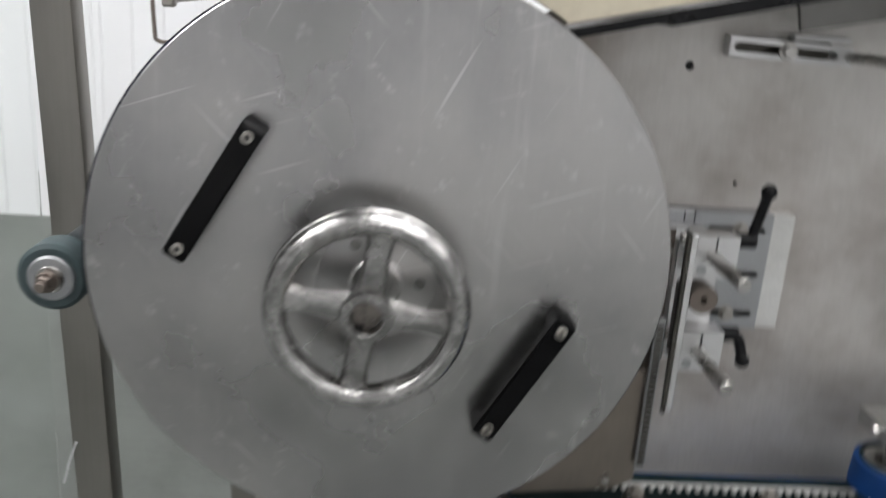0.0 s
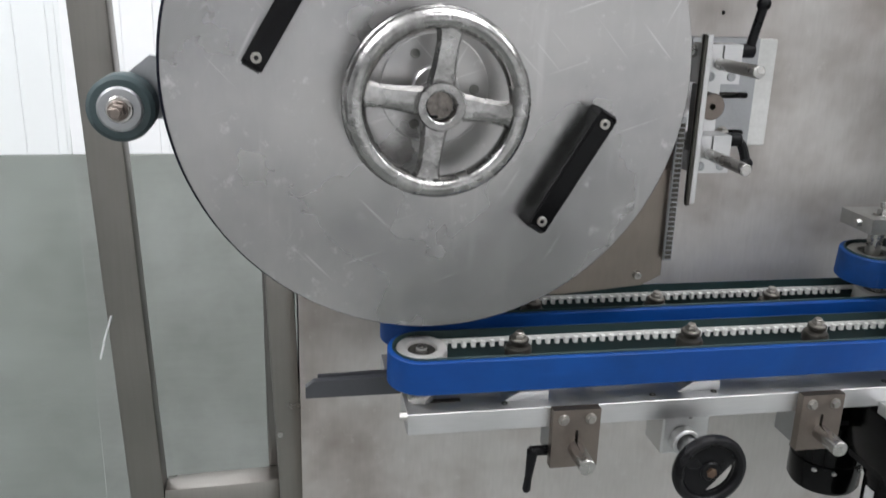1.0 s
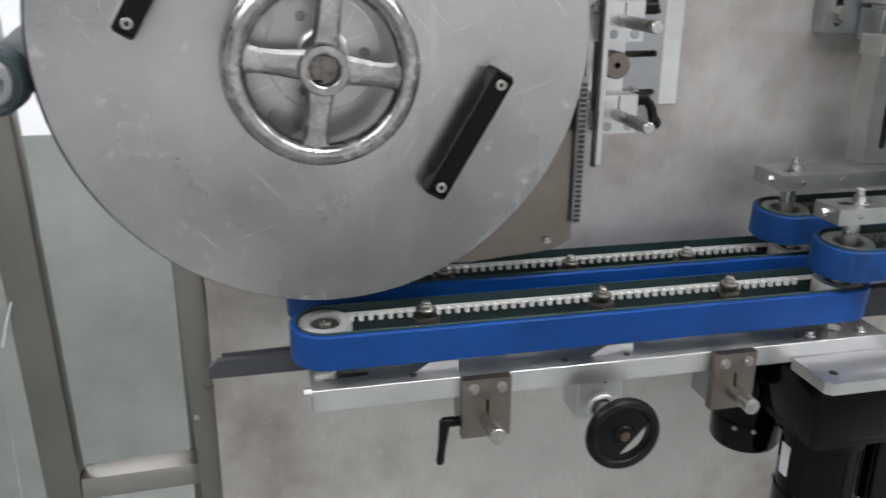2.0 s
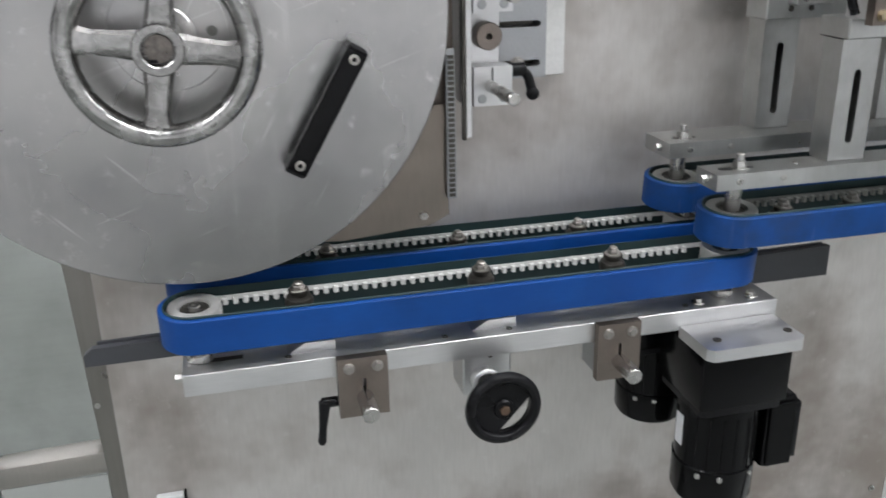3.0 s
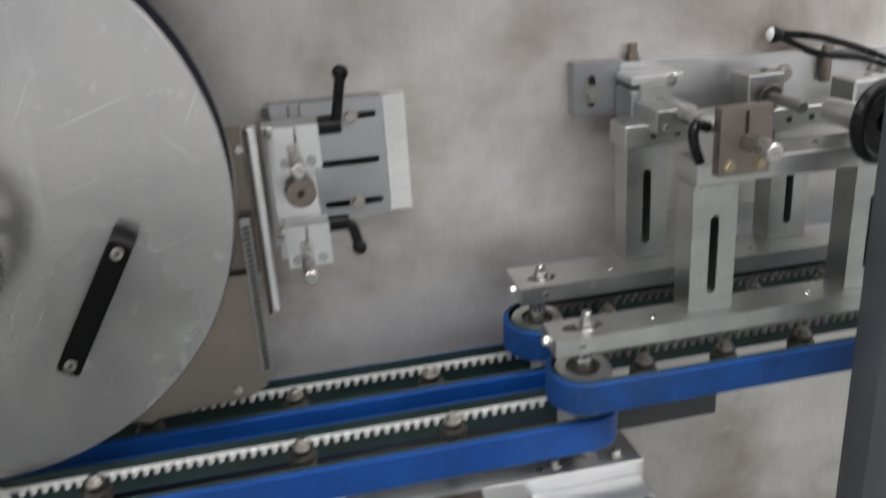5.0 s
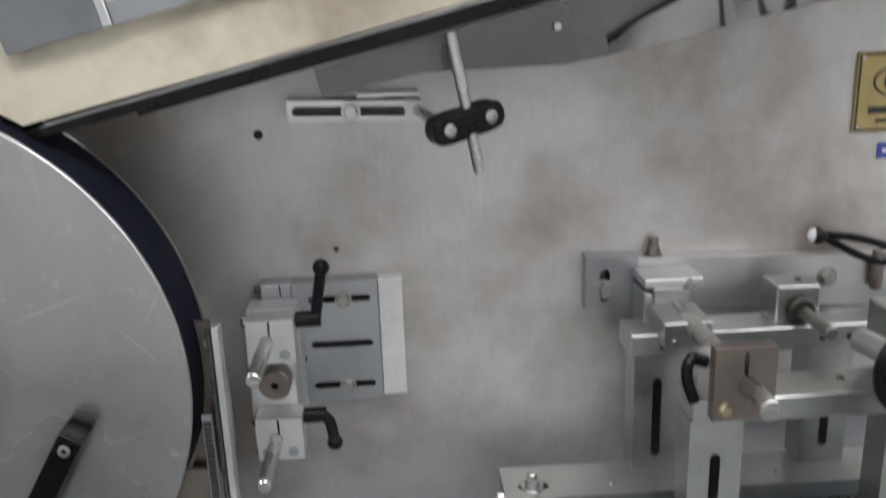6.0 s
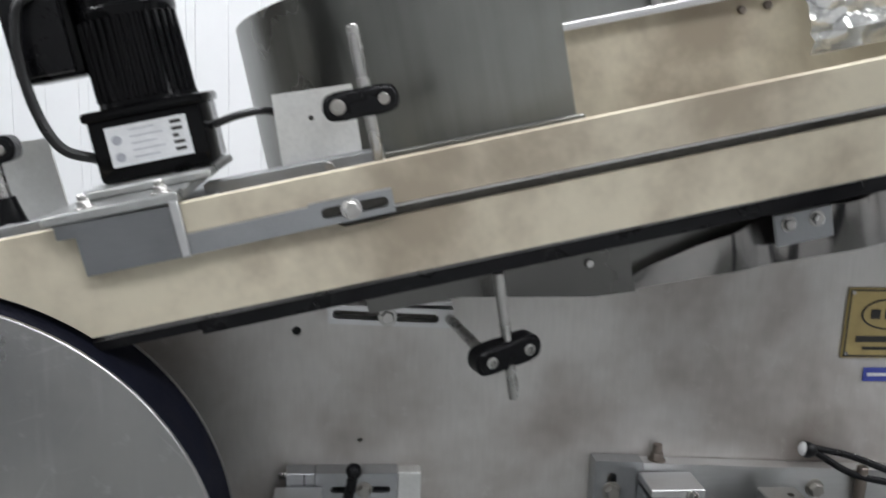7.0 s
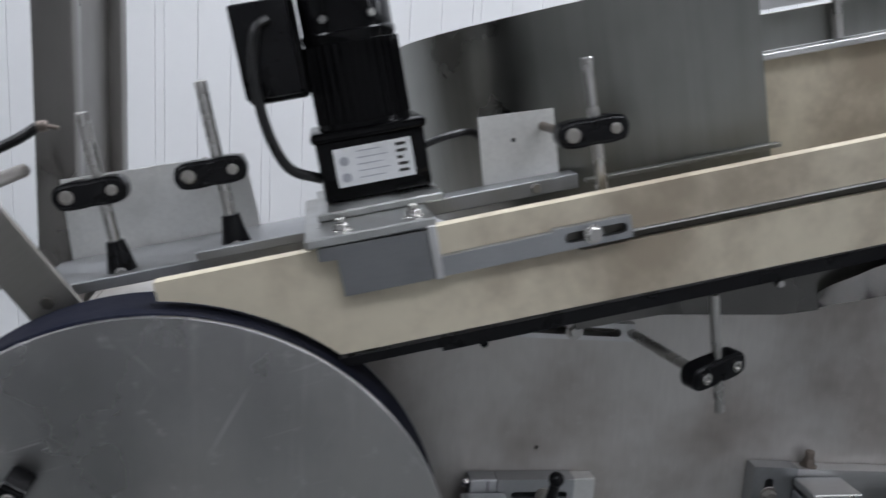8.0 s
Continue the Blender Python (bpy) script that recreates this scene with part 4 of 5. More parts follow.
# ---- side guide with levers beside the disc ----
def side_guide():
    bp = thing("slotted_base_plate", "slotted aluminium base plate bolted to the steel plate", "plate", pose(0.45, -0.012, 1.26))
    slots = [oblong(-0.044, z, 0.019, z, 0.0042) for z in (0.0195, 0.0705, 0.1255)]
    part("plate", sheet(rect(-0.065, 0.031, 0.0, 0.146), -0.014, 0.0115, slots), ALU_DULL, bp)
    part("strip", box(0.0315, 0.0595, -0.01, 0.0115, 0.001, 0.145, 0.0012), ALU_PALE, bp, "lighter aluminium edge strip")
    part("tapped_hole", cyl((-0.058, -0.0145, 0.055), (-0.058, -0.013, 0.055), 0.004, 16, 0.0002), BLACK, bp)
    # Dark sheet standing in for the shade inside the three slots.
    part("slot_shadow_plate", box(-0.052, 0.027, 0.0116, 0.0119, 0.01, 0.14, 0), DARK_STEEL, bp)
    for x, z in ((-0.008, 0.1255), (-0.009, 0.019)):
        part("bolt", hexbolt((x, -0.0145, z), (0, -1, 0), 0.0078, 0.008, 0.0098), STEEL_TUBE, bp)
    part("extension", box(-0.1, -0.0655, -0.014, 0.0115, 0.0, 0.146, 0.0012), ALU_DULL, bp)
    part("slit", box(-0.079, -0.0775, -0.0145, -0.0142, 0.132, 0.145, 0), BLACK, bp)
    part("edge_screw", hexbolt((-0.1005, -0.003, 0.138), (-1, 0, 0), 0.005, 0.008), BRIGHT, bp)

    col = thing("guide_column", "aluminium guide column with two split rod clamps", "bracket", pose(0.372, -0.09, 1.245))
    part("column", box(-0.034, 0.022, 0.026, 0.062, 0.004, 0.146, 0.0015), ALU, col)
    part("front_plate", box(-0.03, 0.02, -0.012, 0.0255, 0.002, 0.1445, 0.0012), ALU, col)
    part("bush", ring((0.0, -0.036, 0.084), (0, 1, 0), 0.024, 0.004, 0.0165, 36), BROWN_STEEL, col, "brown steel bush")
    for z, rz, up in ((0.113, 0.140, True), (0.003, 0.030, False)):
        cl = part("split_clamp", sheet(rect(-0.022, 0.026, z, z + 0.047), -0.045, -0.0125, [rect(0.0, 0.0022, z + 0.02, z + 0.0455)]), ALU, col)
        part("rod", cyl((-0.002, -0.138, rz - 0.003), (-0.002, -0.0455, rz - 0.003), 0.0072, 24), BRIGHT, cl, "bright steel rod end")
        for x in (-0.012, 0.015):
            part("screw", socket_screw((x, -0.0452, z + 0.009), (0, -1, 0), 0.0055, 0.0012), ALU_DULL, cl)
        hz = z + 0.038
        if up:
            lv = join(cyl((0.026, -0.022, hz), (0.052, -0.022, hz), 0.0085), tube([(0.046, -0.022, hz - 0.002), (0.05, -0.023, hz + 0.02), (0.056, -0.025, hz + 0.052)], 0.0058), ball((0.0565, -0.025, hz + 0.056), 0.0088))
        else:
            lv = join(cyl((0.026, -0.022, hz), (0.05, -0.022, hz), 0.0085), tube([(0.045, -0.022, hz), (0.053, -0.024, hz - 0.008), (0.057, -0.03, hz - 0.026)], 0.0062), ball((0.0575, -0.031, hz - 0.029), 0.0085))
        part("lever", lv, BLACK, cl, "black clamping lever with a ball end")
    for z in (0.15, 0.035):
        part("side_bolt", hexbolt((-0.0245, -0.02, z), (-1, 0, 0), 0.006, 0.006, 0.008), BRIGHT, col)

    st = thing("guide_strip", "upright aluminium guide strip with a dark edge beside the disc", "guide", pose(0.3285, -0.16, 1.222))
    part("strip", box(-0.002, 0.0055, -0.024, -0.008, 0.0, 0.197, 0.001), ALU, st)
    part("dark_edge", box(-0.0065, -0.0023, -0.026, -0.0195, -0.002, 0.197, 0.0008), DARK_STEEL, st)
    arc = [(WX - 0.3285 + (WR + 0.0035) * math.cos(radians(a)), WZ - 1.222 + (WR + 0.0035) * math.sin(radians(a))) for a in range(9, -24, -4)]
    part("side_plate", sheet(arc + [(-0.009, arc[-1][1]), (-0.009, arc[0][1])], 0.005, 0.009), BROWN_STEEL, st)
    part("web", box(-0.001, 0.0045, -0.0079, 0.0049, 0.06, 0.14, 0.0008), ALU_DULL, st)
    for z in (0.17, 0.03):
        part("screw", socket_screw((-0.013, 0.005, z), (0, -1, 0), 0.004, 0.002), BRIGHT, st)

    rk = thing("toothed_rack", "thin steel rack strip with dark teeth hanging beside the disc", "rack", pose(0.311, -0.1745, 1.148))
    part("strip", box(-0.0055, 0.0055, 0.0, 0.004, 0.0, 0.176, 0.0006), ALU_DULL, rk)
    for k in range(28):
        part("tooth", box(-0.0035, 0.0035, -0.0025, -0.0001, 0.003 + k * 0.006, 0.0068 + k * 0.006, 0), DARK_STEEL, rk)

    g = thing("lower_guard", "thin stainless guard sheet below the disc", "guard", pose(0.2, -0.1655, 1.1))
    part("sheet", sheet([(-0.14, 0.012), (-0.02, 0.005), (0.085, 0.014), (0.109, 0.026), (0.107, 0.16), (-0.14, 0.16)], 0, 0.0025), GUARD_SHADED, g)
    part("screw", socket_screw((0.077, -0.0002, 0.028), (0, -1, 0), 0.005, 0.006), BRIGHT, g)
    part("stay", cyl((0.06, 0.003, 0.06), (0.06, 0.159, 0.06), 0.008), STEEL_TUBE, g)


side_guide()


# ---- plaque and sensor bar on the plate ----
def plate_fittings():
    s = thing("brass_plaque", "brass maker's plaque with dark lettering screwed on the plate", "sign", pose(1.085, -0.001, 1.59))
    part("plaque", box(-0.056, 0.056, -0.003, 0.0005, -0.045, 0.045, 0.001), GOLD, s)
    fr = join(box(-0.054, 0.054, -0.0036, -0.0031, 0.041, 0.043, 0), box(-0.054, 0.054, -0.0036, -0.0031, -0.043, -0.041, 0), box(-0.054, -0.052, -0.0036, -0.0031, -0.041, 0.041, 0), box(0.052, 0.054, -0.0036, -0.0031, -0.041, 0.041, 0))
    part("border", fr, INK, s)
    oval = lambda a, c: [(a * math.cos(k * math.tau / 28), 0.012 + c * math.sin(k * math.tau / 28)) for k in range(28)]
    part("oval_mark", sheet(oval(0.037, 0.020), -0.0037, -0.0031, [oval(0.0345, 0.0178)]), INK, s)
    for x in (-0.018, 0.0, 0.018):
        part("mark_bar", box(x - 0.006, x + 0.006, -0.0038, -0.0031, 0.006, 0.018, 0), INK, s)
    part("text_bar", box(-0.04, 0.04, -0.0038, -0.0031, -0.024, -0.016, 0), INK, s)
    part("text_bar", box(-0.03, 0.03, -0.0038, -0.0031, -0.034, -0.030, 0), INK, s)
    for x in (-0.05, 0.05):
        for z in (-0.039, 0.039):
            part("screw", socket_screw((x, -0.003, z), (0, -1, 0), 0.0025, 0.0012), BRIGHT, s)
    b = thing("blue_sticker", "small blue sticker under the plaque", "label", pose(1.081, -0.001, 1.523))
    part("sheet", box(-0.018, 0.018, -0.001, 0.0, -0.009, 0.009, 0), LABEL_BLUE, b)
    part("text_bar", box(-0.013, 0.013, -0.0016, -0.0011, -0.002, 0.002, 0), PAPER, b)

    a = thing("sensor_arm", "slotted sensor arm with a black cross clamp and rod", "bracket", pose(0.47, -0.008, 1.597))
    part("slotted_bar", sheet([(-0.074, -0.010), (0.07, -0.014), (0.07, 0.008), (-0.074, 0.0125)], -0.012, 0.0075, [oblong(-0.064, 0.001, 0.048, -0.003, 0.0052)]), ALU, a)
    # Slot shade, made as a dark sheet against the front plate.
    part("slot_back", box(-0.068, 0.052, 0.0076, 0.0079, -0.012, 0.012, 0), DARK_STEEL, a)
    part("bolt", hexbolt((-0.006, -0.0125, -0.001), (0, -1, 0), 0.008, 0.008, 0.011), BRIGHT, a)
    part("flange", box(-0.0, 0.068, -0.010, 0.0075, 0.0118, 0.018, 0.001), ALU, a)
    part("stub_rod", cyl((0.066, -0.012, -0.003), (0.088, -0.155, -0.001), 0.006), BRIGHT, a)
    m = Matrix.Translation((0.106, -0.147, 0.002)) @ Matrix.Rotation(radians(20), 4, "Z") @ Matrix.Rotation(radians(-13), 4, "Y")
    cl = cross_clamp_mesh()
    bmesh.ops.transform(cl, matrix=m, verts=cl.verts)
    c = part("cross_clamp", cl, BLACK, a, "black plastic cross clamp")
    for s_ in (-0.0215, 0.0215):
        part("screw", socket_screw(m @ Vector((s_, -0.0125, 0)), m.to_3x3() @ Vector((0, -1, 0)), 0.0062, 0.002), BRIGHT, c)
    part("rod", cyl((0.0945, -0.15, 0.085), (0.1185, -0.15, -0.046), 0.0055), BRIGHT, a)


def cross_clamp_mesh():
    """Two round bosses joined by a slimmer waist, with a slit at one end."""
    out = []
    for k in range(40):
        a = k * math.tau / 40
        x = 0.0235 * math.copysign(min(1, abs(math.cos(a)) * 1.6), math.cos(a)) + 0.0155 * math.cos(a) * 0.9
        out.append((x, 0.0155 * math.sin(a) * (0.86 + 0.14 * min(1, abs(x) / 0.022))))
    b = sheet(out, -0.0125, 0.0125)
    bmesh.ops.bevel(b, geom=[e for e in b.edges if e.calc_face_angle(0) > 1.2], offset=0.0035, segments=3, affect="EDGES")
    return b


plate_fittings()


# ---- sloping feed chute above the disc: all in the chute's own axes ----
CH = pose(0.175, -0.17, 1.615, 0, -13.1, 0)


def chute():
    t = thing("feed_chute", "sloping feed chute with cream plastic side boards, stained in places", "chute", CH)
    cu, cv, R = -0.2107, -0.2040, 0.2965
    a0, a1 = math.atan2(-0.007 - cv, -cu), math.atan2(0.086 - cv, -0.150 - cu)
    arc = [(cu + R * math.cos(a0 + (a1 - a0) * k / 16), cv + R * math.sin(a0 + (a1 - a0) * k / 16)) for k in range(17)]
    outline = arc + [(-0.150, 0.104), (1.25, 0.113), (1.25, 0.066), (0.258, 0.066), (0.25, 0.060), (0.258, 0.054), (1.25, 0.054), (1.25, -0.004)]
    part("side_board", sheet(outline, 0, 0.018), BEIGE, t, "cream plastic side board with a long groove")
    part("groove_strip", box(0.252, 1.25, 0.009, 0.0178, 0.0542, 0.0658, 0), DARK_STEEL, t)
    part("groove_trim", box(0.25, 1.25, -0.0025, 0.006, 0.0635, 0.0652, 0.0004), ALU, t, "thin aluminium trim along the groove")
    part("under_rail", sheet([(0.004, -0.0074), (0.004, -0.0165), (0.105, -0.0165), (0.105, -0.021), (1.25, -0.0195), (1.25, -0.0044)], 0.004, 0.06), BLACK, t, "dark rail under the chute")
    part("floor_sheet", box(-0.12, 1.25, 0.0182, 0.2, 0.03, 0.034, 0), STEEL_BIN, t)
    part("back_board", box(0.50, 1.25, 0.15, 0.167, 0.035, 0.192, 0.001), BEIGE, t, "cream plastic back board")
    part("top_rail", box(0.525, 1.25, 0.135, 0.17, 0.1925, 0.2, 0.001), ALU, t)
    part("back_sheet", box(0.53, 1.25, 0.1705, 0.1735, 0.2005, 0.243, 0.0005), STEEL_BIN, t, "dull grey sheet behind the rails")
    part("upper_rail", box(0.525, 1.25, 0.15, 0.17, 0.248, 0.270, 0.001), ALU, t)
    for u in (0.64, 0.98):
        part("standoff", cyl((u, 0.16, 0.2003), (u, 0.16, 0.2477), 0.006), BRIGHT, t)
    for u in (0.73, 0.76, 1.05):
        part("screw", hexbolt((u, 0.15, 0.178), (0, -1, 0), 0.005, 0.005), BROWN_STEEL, t)
    part("edge_strip", box(-0.30, 0.13, 0.10, 0.24, 0.085, 0.097, 0.001), ALU_DULL, t)
    part("edge_lip", box(-0.12, 0.0, 0.085, 0.0995, 0.098, 0.108, 0.0008), ALU_DULL, t)
    return t


def hopper():
    h = thing("hopper", "tall curved dull stainless hopper wall behind the chute", "hopper", CH)
    cx, cy, R = 0.495, 0.454, 0.345
    b = bmesh.new()
    n = 40
    a0, a1 = radians(-86), radians(-235)
    rows = []
    for r in (R, R - 0.004):
        for v0 in (0.036, 0.297):
            rows.append([b.verts.new((cx + r * math.cos(a0 + (a1 - a0) * k / n), cy + r * math.sin(a0 + (a1 - a0) * k / n), v0 - (0.055 * (k / n) ** 1.5 if v0 > 0.2 else 0))) for k in range(n + 1)])
    for q, w in ((0, 1), (2, 3), (1, 3), (0, 2)):
        for k in range(n):
            b.faces.new((rows[q][k], rows[q][k + 1], rows[w][k + 1], rows[w][k]))
    for k in (0, n):
        b.faces.new((rows[0][k], rows[1][k], rows[3][k], rows[2][k]))
    bmesh.ops.recalc_face_normals(b, faces=b.faces)
    part("curved_sheet", b, STEEL_BIN, h)
    part("foot_strip", box(0.30, 0.525, 0.095, 0.108, 0.1, 0.1045, 0.0005), STEEL_BIN, h)
    # Crumpled shiny bag, built as one creased sheet.
    bag = thing("clear_guard", "crumpled shiny bag on the chute end", "guard", CH)
    b2 = bmesh.new()
    bmesh.ops.create_grid(b2, x_segments=26, y_segments=16, size=0.5)
    for v in b2.verts:
        q = Vector((v.co.x * 7, v.co.y * 5, 0))
        d = 0.02 * noise.noise(q) + 0.012 * noise.noise(q * 2.3)
        v.co = (0.935 + v.co.x * 0.30, 0.105 + d, 0.177 + v.co.y * 0.12)
    thick = bmesh.ops.extrude_face_region(b2, geom=b2.faces[:])
    bmesh.ops.translate(b2, vec=(0, 0.0015, 0), verts=[v for v in thick["geom"] if isinstance(v, bmesh.types.BMVert)])
    bmesh.ops.recalc_face_normals(b2, faces=b2.faces)
    part("sheet", b2, CRINKLE, bag)


def chute_motor():
    br = thing("motor_bracket", "machined aluminium angle bracket with a slotted bar across the chute", "bracket", CH)
    part("front_plate", sheet([(0.0215, 0.0585), (0.115, 0.0585), (0.115, 0.1065), (0.004, 0.1085), (0.004, 0.096), (0.0205, 0.095)], -0.012, -0.0005), ALU_GREY, br)
    part("slotted_bar", sheet([(0.1155, 0.0585), (0.308, 0.0605), (0.308, 0.0825), (0.23, 0.0825), (0.228, 0.08), (0.1155, 0.078)], -0.010, -0.0005, [oblong(0.245, 0.0715, 0.298, 0.0715, 0.0052)]), ALU_DULL, br)
    # Dark backing paints the shade inside the bar's slot.
    part("slot_back", box(0.236, 0.306, -0.0004, -0.0001, 0.0625, 0.0805, 0), DARK_STEEL, br)
    part("lug", box(0.1085, 0.117, -0.016, -0.0125, 0.058, 0.111, 0.001), ALU, br)
    part("bolt", hexbolt((0.268, -0.0105, 0.0712), (0, -1, 0), 0.008, 0.006, 0.010), BRIGHT, br)
    part("base_plate", box(-0.006, 0.118, -0.014, 0.22, 0.109, 0.1185, 0.0015), ALU_POST, br)
    part("riser", box(0.0085, 0.138, 0.06, 0.22, 0.1187, 0.127, 0.0015), ALU_POST, br)
    for u in (0.03, 0.1):
        part("bolt", join(hexbolt((u, 0.006, 0.1186), (0, 0, 1), 0.007, 0.007, 0.010), cyl((u, 0.006, 0.1256), (u, 0.006, 0.131), 0.0045)), BRIGHT, br)

    m = thing("feed_motor", "glossy black geared motor with a white data label and cable", "motor", CH)
    u0, y0 = 0.0768, 0.147
    part("gear_head", join(box(u0 - 0.058, u0 + 0.058, 0.11, 0.215, 0.1275, 0.194, 0.005, 2)), BLACK_GLOSS, m)
    part("flange", box(u0 - 0.0615, u0 + 0.0615, 0.106, 0.219, 0.191, 0.202, 0.004, 2), BLACK_GLOSS, m)
    prof = [(0, 0), (0, 0.052), (0.006, 0.0505), (0.088, 0.049), (0.092, 0.0505), (0.098, 0.0505), (0.1, 0.049), (0.154, 0.049), (0.164, 0.043), (0.164, 0)]
    case = part("motor_case", lathe((u0, y0 + 0.012, 0.2022), (0, 0, 1), prof, 56), BLACK_GLOSS, m)
    for k in range(15):
        a = radians(-90 - 75 + k * 150 / 14)
        c = Vector((u0 + 0.0495 * math.cos(a), y0 + 0.012 + 0.0495 * math.sin(a), 0))
        part("fin", cyl(c + Vector((0, 0, 0.208)), c + Vector((0, 0, 0.290)), 0.0032, 8, 0.0006), BLACK_GLOSS, case)
    for a in (-120, -60):
        part("screw", hexbolt((u0 + 0.045 * math.cos(radians(a)), y0 + 0.012 + 0.045 * math.sin(radians(a)), 0.315), (math.cos(radians(a)), math.sin(radians(a)), 0), 0.005, 0.007), BRIGHT, case)
    tb = part("terminal_box", box(-0.04, 0.026, 0.14, 0.2, 0.240, 0.345, 0.006, 2), BLACK_GLOSS, m)
    part("lid", box(-0.042, 0.018, 0.132, 0.1395, 0.246, 0.345, 0.003, 2), BLACK, tb)
    part("cable", tube([(-0.004, 0.129, 0.325), (-0.018, 0.122, 0.315), (-0.028, 0.118, 0.27), (-0.026, 0.115, 0.215), (-0.012, 0.118, 0.172), (0.019, 0.13, 0.153)], 0.0056), CABLE, m, "black cable looping to the gear head")
    part("cable", tube([(0.135, 0.16, 0.165), (0.165, 0.165, 0.17), (0.195, 0.18, 0.168), (0.215, 0.215, 0.15)], 0.0045), CABLE, m, "black cable leading away behind the plate")
    lb = part("data_label", box(u0 - 0.041, u0 + 0.042, 0.1088, 0.1098, 0.1425, 0.1835, 0), PAPER, m, "white printed data label")
    for k in range(5):
        v = 0.178 - k * 0.007
        part("text_bar", box(u0 - 0.017, u0 + (0.016 if k % 2 else 0.009), 0.1082, 0.1087, v - 0.0005, v + 0.0005, 0), FAINT_INK, lb)
        part("text_bar", box(u0 + 0.025, u0 + (0.036 if k != 2 else 0.031), 0.1082, 0.1087, v - 0.0016, v + 0.0016, 0), INK, lb)
    for v in (0.152, 0.1695):
        part("logo_mark", cyl((u0 - 0.031, 0.1087, v), (u0 - 0.031, 0.1082, v), 0.005, 16, 0), FAINT_INK, lb)


def rod_mount(u, yy, v0, v1, cu, cv, knuckle, label):
    t = thing("rod_mount", label, "bracket", CH, "rod mounts on the chute")
    part("rod", cyl((u, yy, v0), (u, yy, v1), 0.0062, 24), BRIGHT, t, "bright round rod")
    b = cross_clamp_mesh()
    mm = Matrix.Translation((cu, yy - 0.006, cv))
    bmesh.ops.transform(b, matrix=mm, verts=b.verts)
    c = part("cross_clamp", b, BLACK, t, "black plastic cross clamp")
    for s, r in ((-0.0225, 0.0076), (0.0225, 0.0056)):
        part("screw", socket_screw((cu + s, yy - 0.0185, cv), (0, -1, 0), r, 0.002), STEEL_TUBE, c)
    part("pin", cyl((cu - 0.0215, yy + 0.0065, cv), (cu - 0.0215, yy + (0.106 if cu > 0 else 0.119), cv), 0.005), BROWN_STEEL, t)
    if knuckle:
        k = part("knuckle", lathe((u, yy, v0 - 0.002), (0, 0, 1), [(0, 0), (0, 0.0145), (0.012, 0.0155), (0.03, 0.0115), (0.042, 0.0095), (0.042, 0)], 20), BLACK, t)
        part("screw", socket_screw((u + 0.002, yy - 0.0152, v0 + 0.008), (0, -1, 0), 0.0062, 0.002), BRIGHT, k)


def chute_mounts():
    p1 = thing("mount_plate", "small bare aluminium mounting plate standing on the chute", "plate", CH, "mounting plates")
    part("plate", sheet([(0.197, 0.094), (0.287, 0.096), (0.291, 0.180), (0.203, 0.1845)], 0.162, 0.166, [disc_outline(0.240, 0.152, 0.003, 12)]), ALU_PALE, p1)
    part("angle", box(0.115, 0.30, 0.13, 0.1615, 0.09, 0.107, 0.001), ALU_DULL, p1)
    part("bolt", hexbolt((0.25, 0.13, 0.099), (0, -1, 0), 0.006, 0.004), BRIGHT, p1)
    p2 = thing("mount_plate", "wide bare stainless mounting plate standing on the chute", "plate", CH, "mounting plates")
    part("plate", sheet([(-0.290, 0.078), (-0.065, 0.079), (-0.067, 0.1845), (-0.278, 0.191)], 0.245, 0.249), ALU_PALE, p2)
    rod_mount(0.303, 0.055, 0.085, 0.236, 0.2965, 0.1625, False, "upright rod in a black cross clamp on the small plate")
    rod_mount(-0.083, 0.125, 0.094, 0.276, -0.091, 0.183, True, "upright rod with black cross clamp and knuckle")
    rod_mount(-0.205, 0.125, 0.089, 0.265, -0.2135, 0.184, True, "second upright rod with black cross clamp and knuckle")


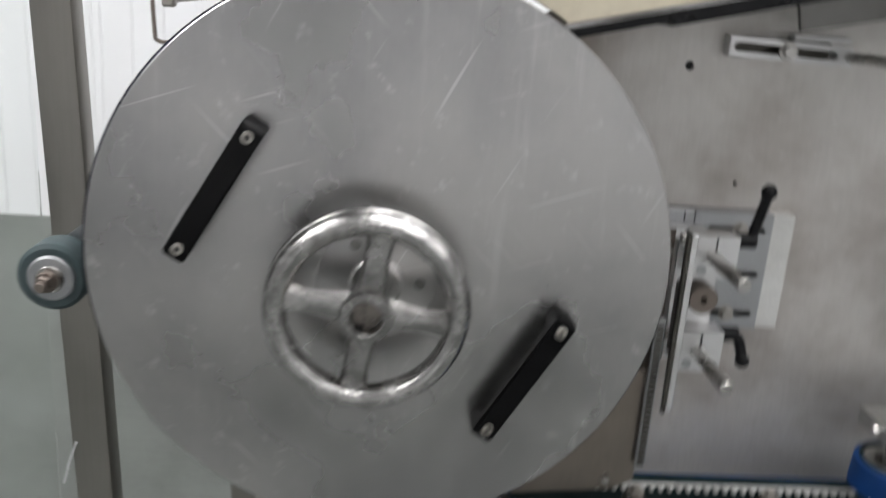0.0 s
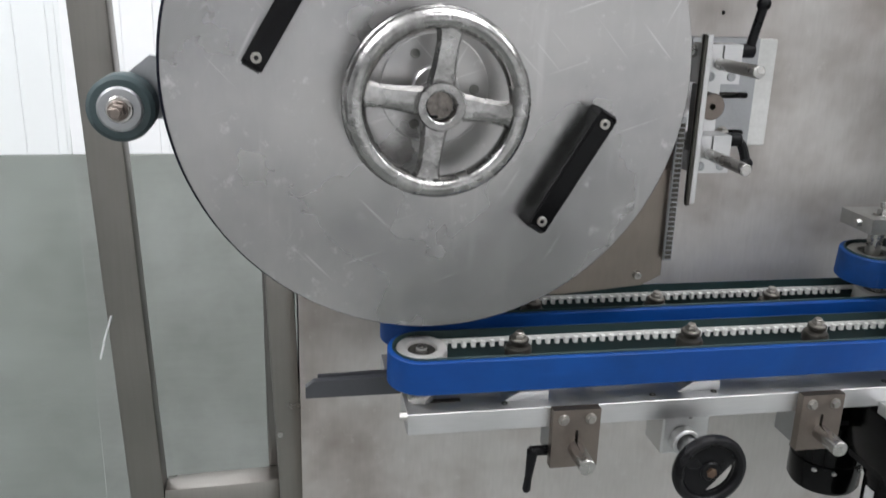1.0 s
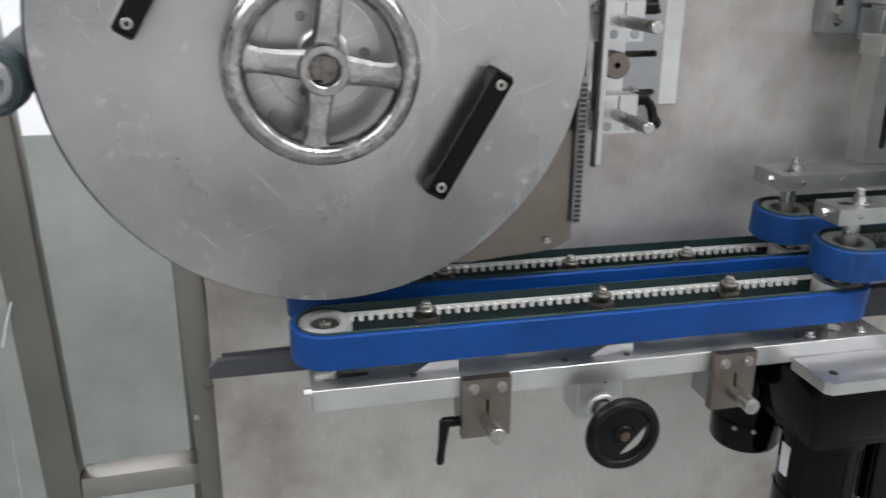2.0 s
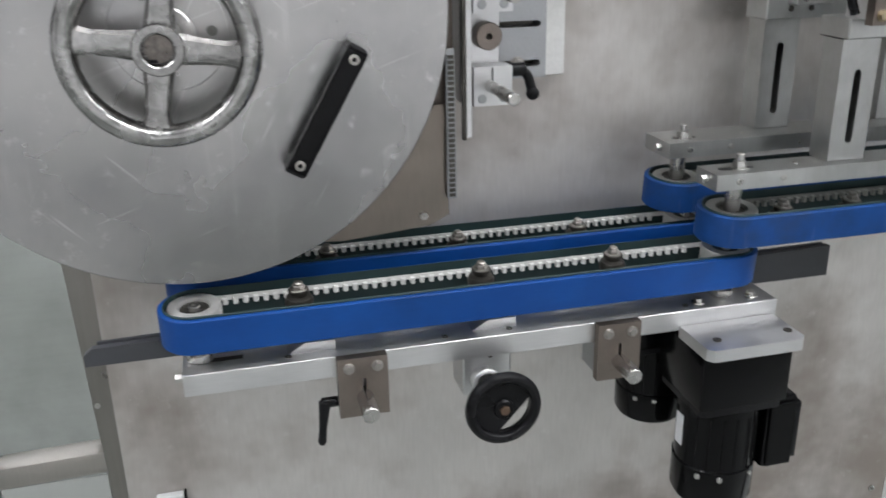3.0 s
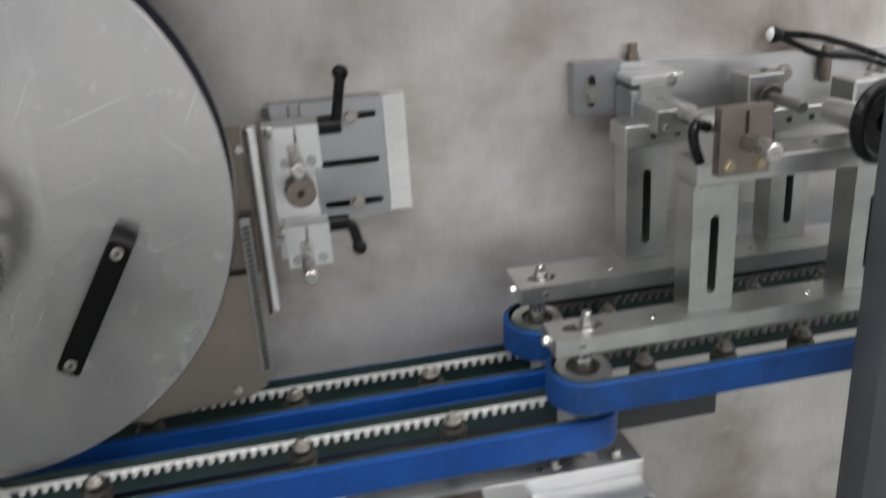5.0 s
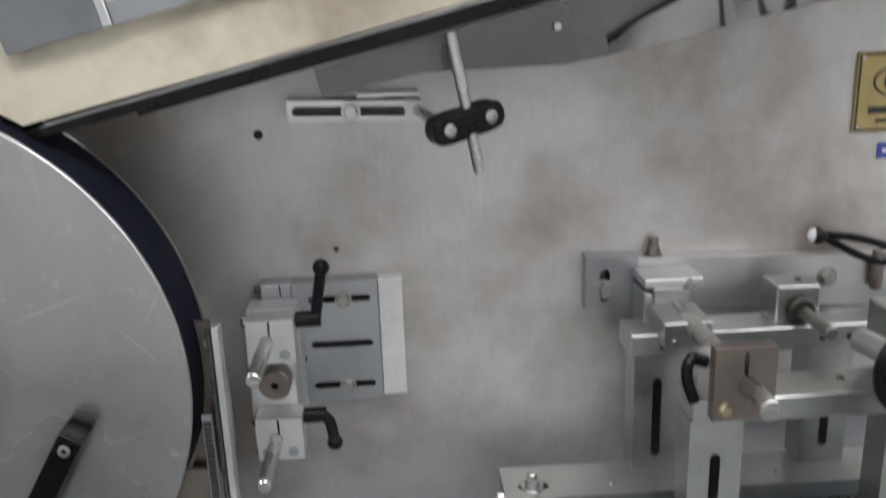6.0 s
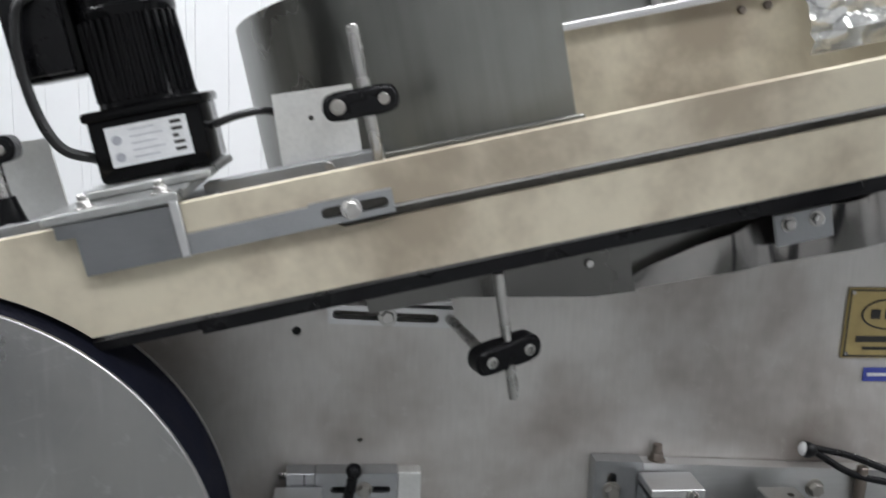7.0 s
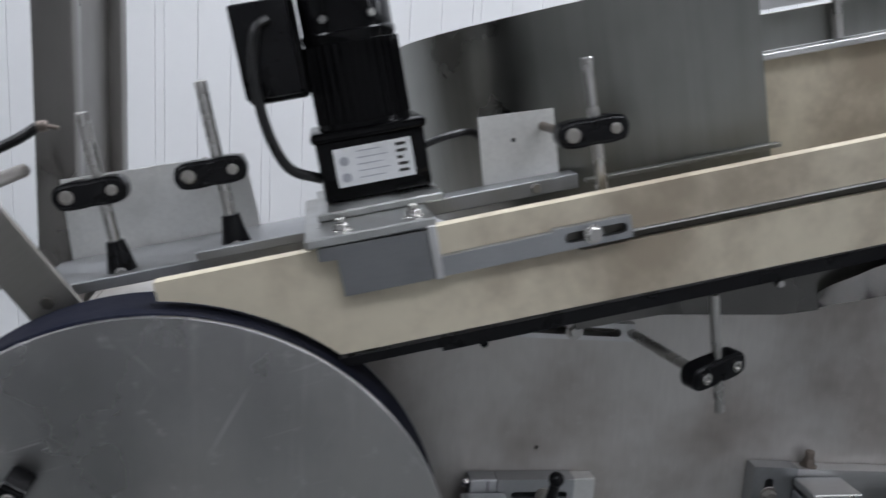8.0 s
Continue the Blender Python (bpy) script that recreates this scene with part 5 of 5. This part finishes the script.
def under_chute():
    f = thing("under_flange", "shiny bent stainless flange below the chute", "flange", CH)
    # Left part of the flange, its shade painted as a darker sheet.
    part("dark_flange", sheet([(0.26, -0.055), (0.36, -0.058), (0.5, -0.088), (0.545, -0.0915), (0.545, -0.0275), (0.26, -0.0275)], 0.075, 0.082), SHADED_SHEET, f)
    bent = bmesh.new()
    rows = []
    for k in range(61):
        u = 0.5455 + k * 0.655 / 60
        lo = -0.0915 - (u - 0.5455) * 0.028
        # Upper edge traces the shadow line below the chute.
        hi = -0.0785 + 0.036 * min(1, (u - 0.5455) / 0.16) ** 0.8
        # Waves added to break the sheen into bright patches.
        sway = 0.007 * math.sin(u * 46) + 0.004 * math.sin(u * 91 + 1)
        rows.append([bent.verts.new((u, 0.080 - (v - lo) * 0.1 + sway * (0.3 + (v - lo) * 14) + d, v)) for v, d in ((lo, 0), (lo + (hi - lo) * 0.5, 0.002), (hi, 0.006), (hi, 0.0085), (lo + (hi - lo) * 0.5, 0.0045), (lo, 0.0025))])
    for q, w in zip(rows, rows[1:]):
        for i in range(6):
            bent.faces.new((q[i], q[(i + 1) % 6], w[(i + 1) % 6], w[i]))
    bent.faces.new(rows[0])
    bent.faces.new(rows[-1])
    bmesh.ops.recalc_face_normals(bent, faces=bent.faces)
    part("bright_flange", bent, FLANGE, f, "bright wavy bent edge")
    # Dark sheet added above the bright edge, where only shade lies.
    part("dark_web", box(0.5455, 1.2, 0.105, 0.110, -0.09, -0.0225, 0), SHADED_SHEET, f)
    part("tab", box(0.705, 0.77, 0.069, 0.0745, -0.075, -0.04, 0.001), ALU_DULL, f)
    for u in (0.72, 0.752):
        part("bolt", hexbolt((u, 0.0688, -0.052), (0, -1, 0), 0.0065, 0.006, 0.009), BRIGHT, f)
    part("bolt", hexbolt((0.5, 0.0748, -0.05), (0, -1, 0), 0.005, 0.005), BRIGHT, f)


def outfeed_arm():
    a = thing("deflector_bar", "flat stainless deflector bar slanting over the disc", "bar", pose(-0.125, -0.1, 1.665, 0, 52, 0))
    part("bar", box(-0.16, 0.055, 0, 0.006, -0.026, 0.026, 0.0015), FRAME_TUBE, a)
    part("bolt", hexbolt((0.03, 0, 0.0), (0, -1, 0), 0.007, 0.005), DARK_STEEL, a)
    part("stay", cyl((-0.1, 0.0065, 0), (-0.1, 0.2, 0), 0.008), STEEL_TUBE, a)


def left_fittings():
    h = thing("air_nozzle", "dark olive air hose with a small nozzle", "hose", pose(-0.15, -0.05, 1.79))
    part("hose", tube([(-0.2, 0.03, -0.1), (-0.12, 0.02, -0.04), (-0.05, 0.005, -0.02), (0.0, 0, 0.004), (0.024, 0, 0.02)], 0.0055), CABLE, h)
    part("nozzle", join(cyl((0.024, 0, 0.02), (0.034, 0, 0.022), 0.006), cyl((0.034, 0, 0.0215), (0.045, 0, 0.0195), 0.0025)), BROWN_STEEL, h)
    part("stay", cyl((-0.12, 0.0205, -0.046), (-0.12, 0.2, -0.05), 0.006), STEEL_TUBE, h)
    jb = thing("corner_box", "small white box with a dark edge on the lower plate corner", "box", pose(-0.074, 0.0005, 0.615))
    part("body", box(-0.023, 0.016, -0.014, 0.0, 0.0, 0.07, 0.0015), PAPER, jb)
    part("dark_edge", box(0.0163, 0.0195, -0.0145, 0.0, -0.001, 0.0715, 0.0008), BLACK, jb)
    w = thing("wire_hook", "bent steel wire hook beside the disc", "hook", pose(-0.228, -0.08, 1.566))
    part("wire", tube([(-0.006, 0.04, 0.12), (-0.004, 0.01, 0.07), (0.0, 0, 0.012), (0.003, 0, 0.001), (0.018, 0, -0.001)], 0.0022), BROWN_STEEL, w)
    part("clamp", box(0.009, 0.022, -0.006, 0.006, 0.035, 0.055, 0.002), STEEL_TUBE, w)
    part("arm", cyl((0.017, 0.006, 0.045), (0.017, 0.18, 0.045), 0.006), STEEL_TUBE, w)


left_fittings()
chute()
hopper()
chute_motor()
chute_mounts()
under_chute()
outfeed_arm()
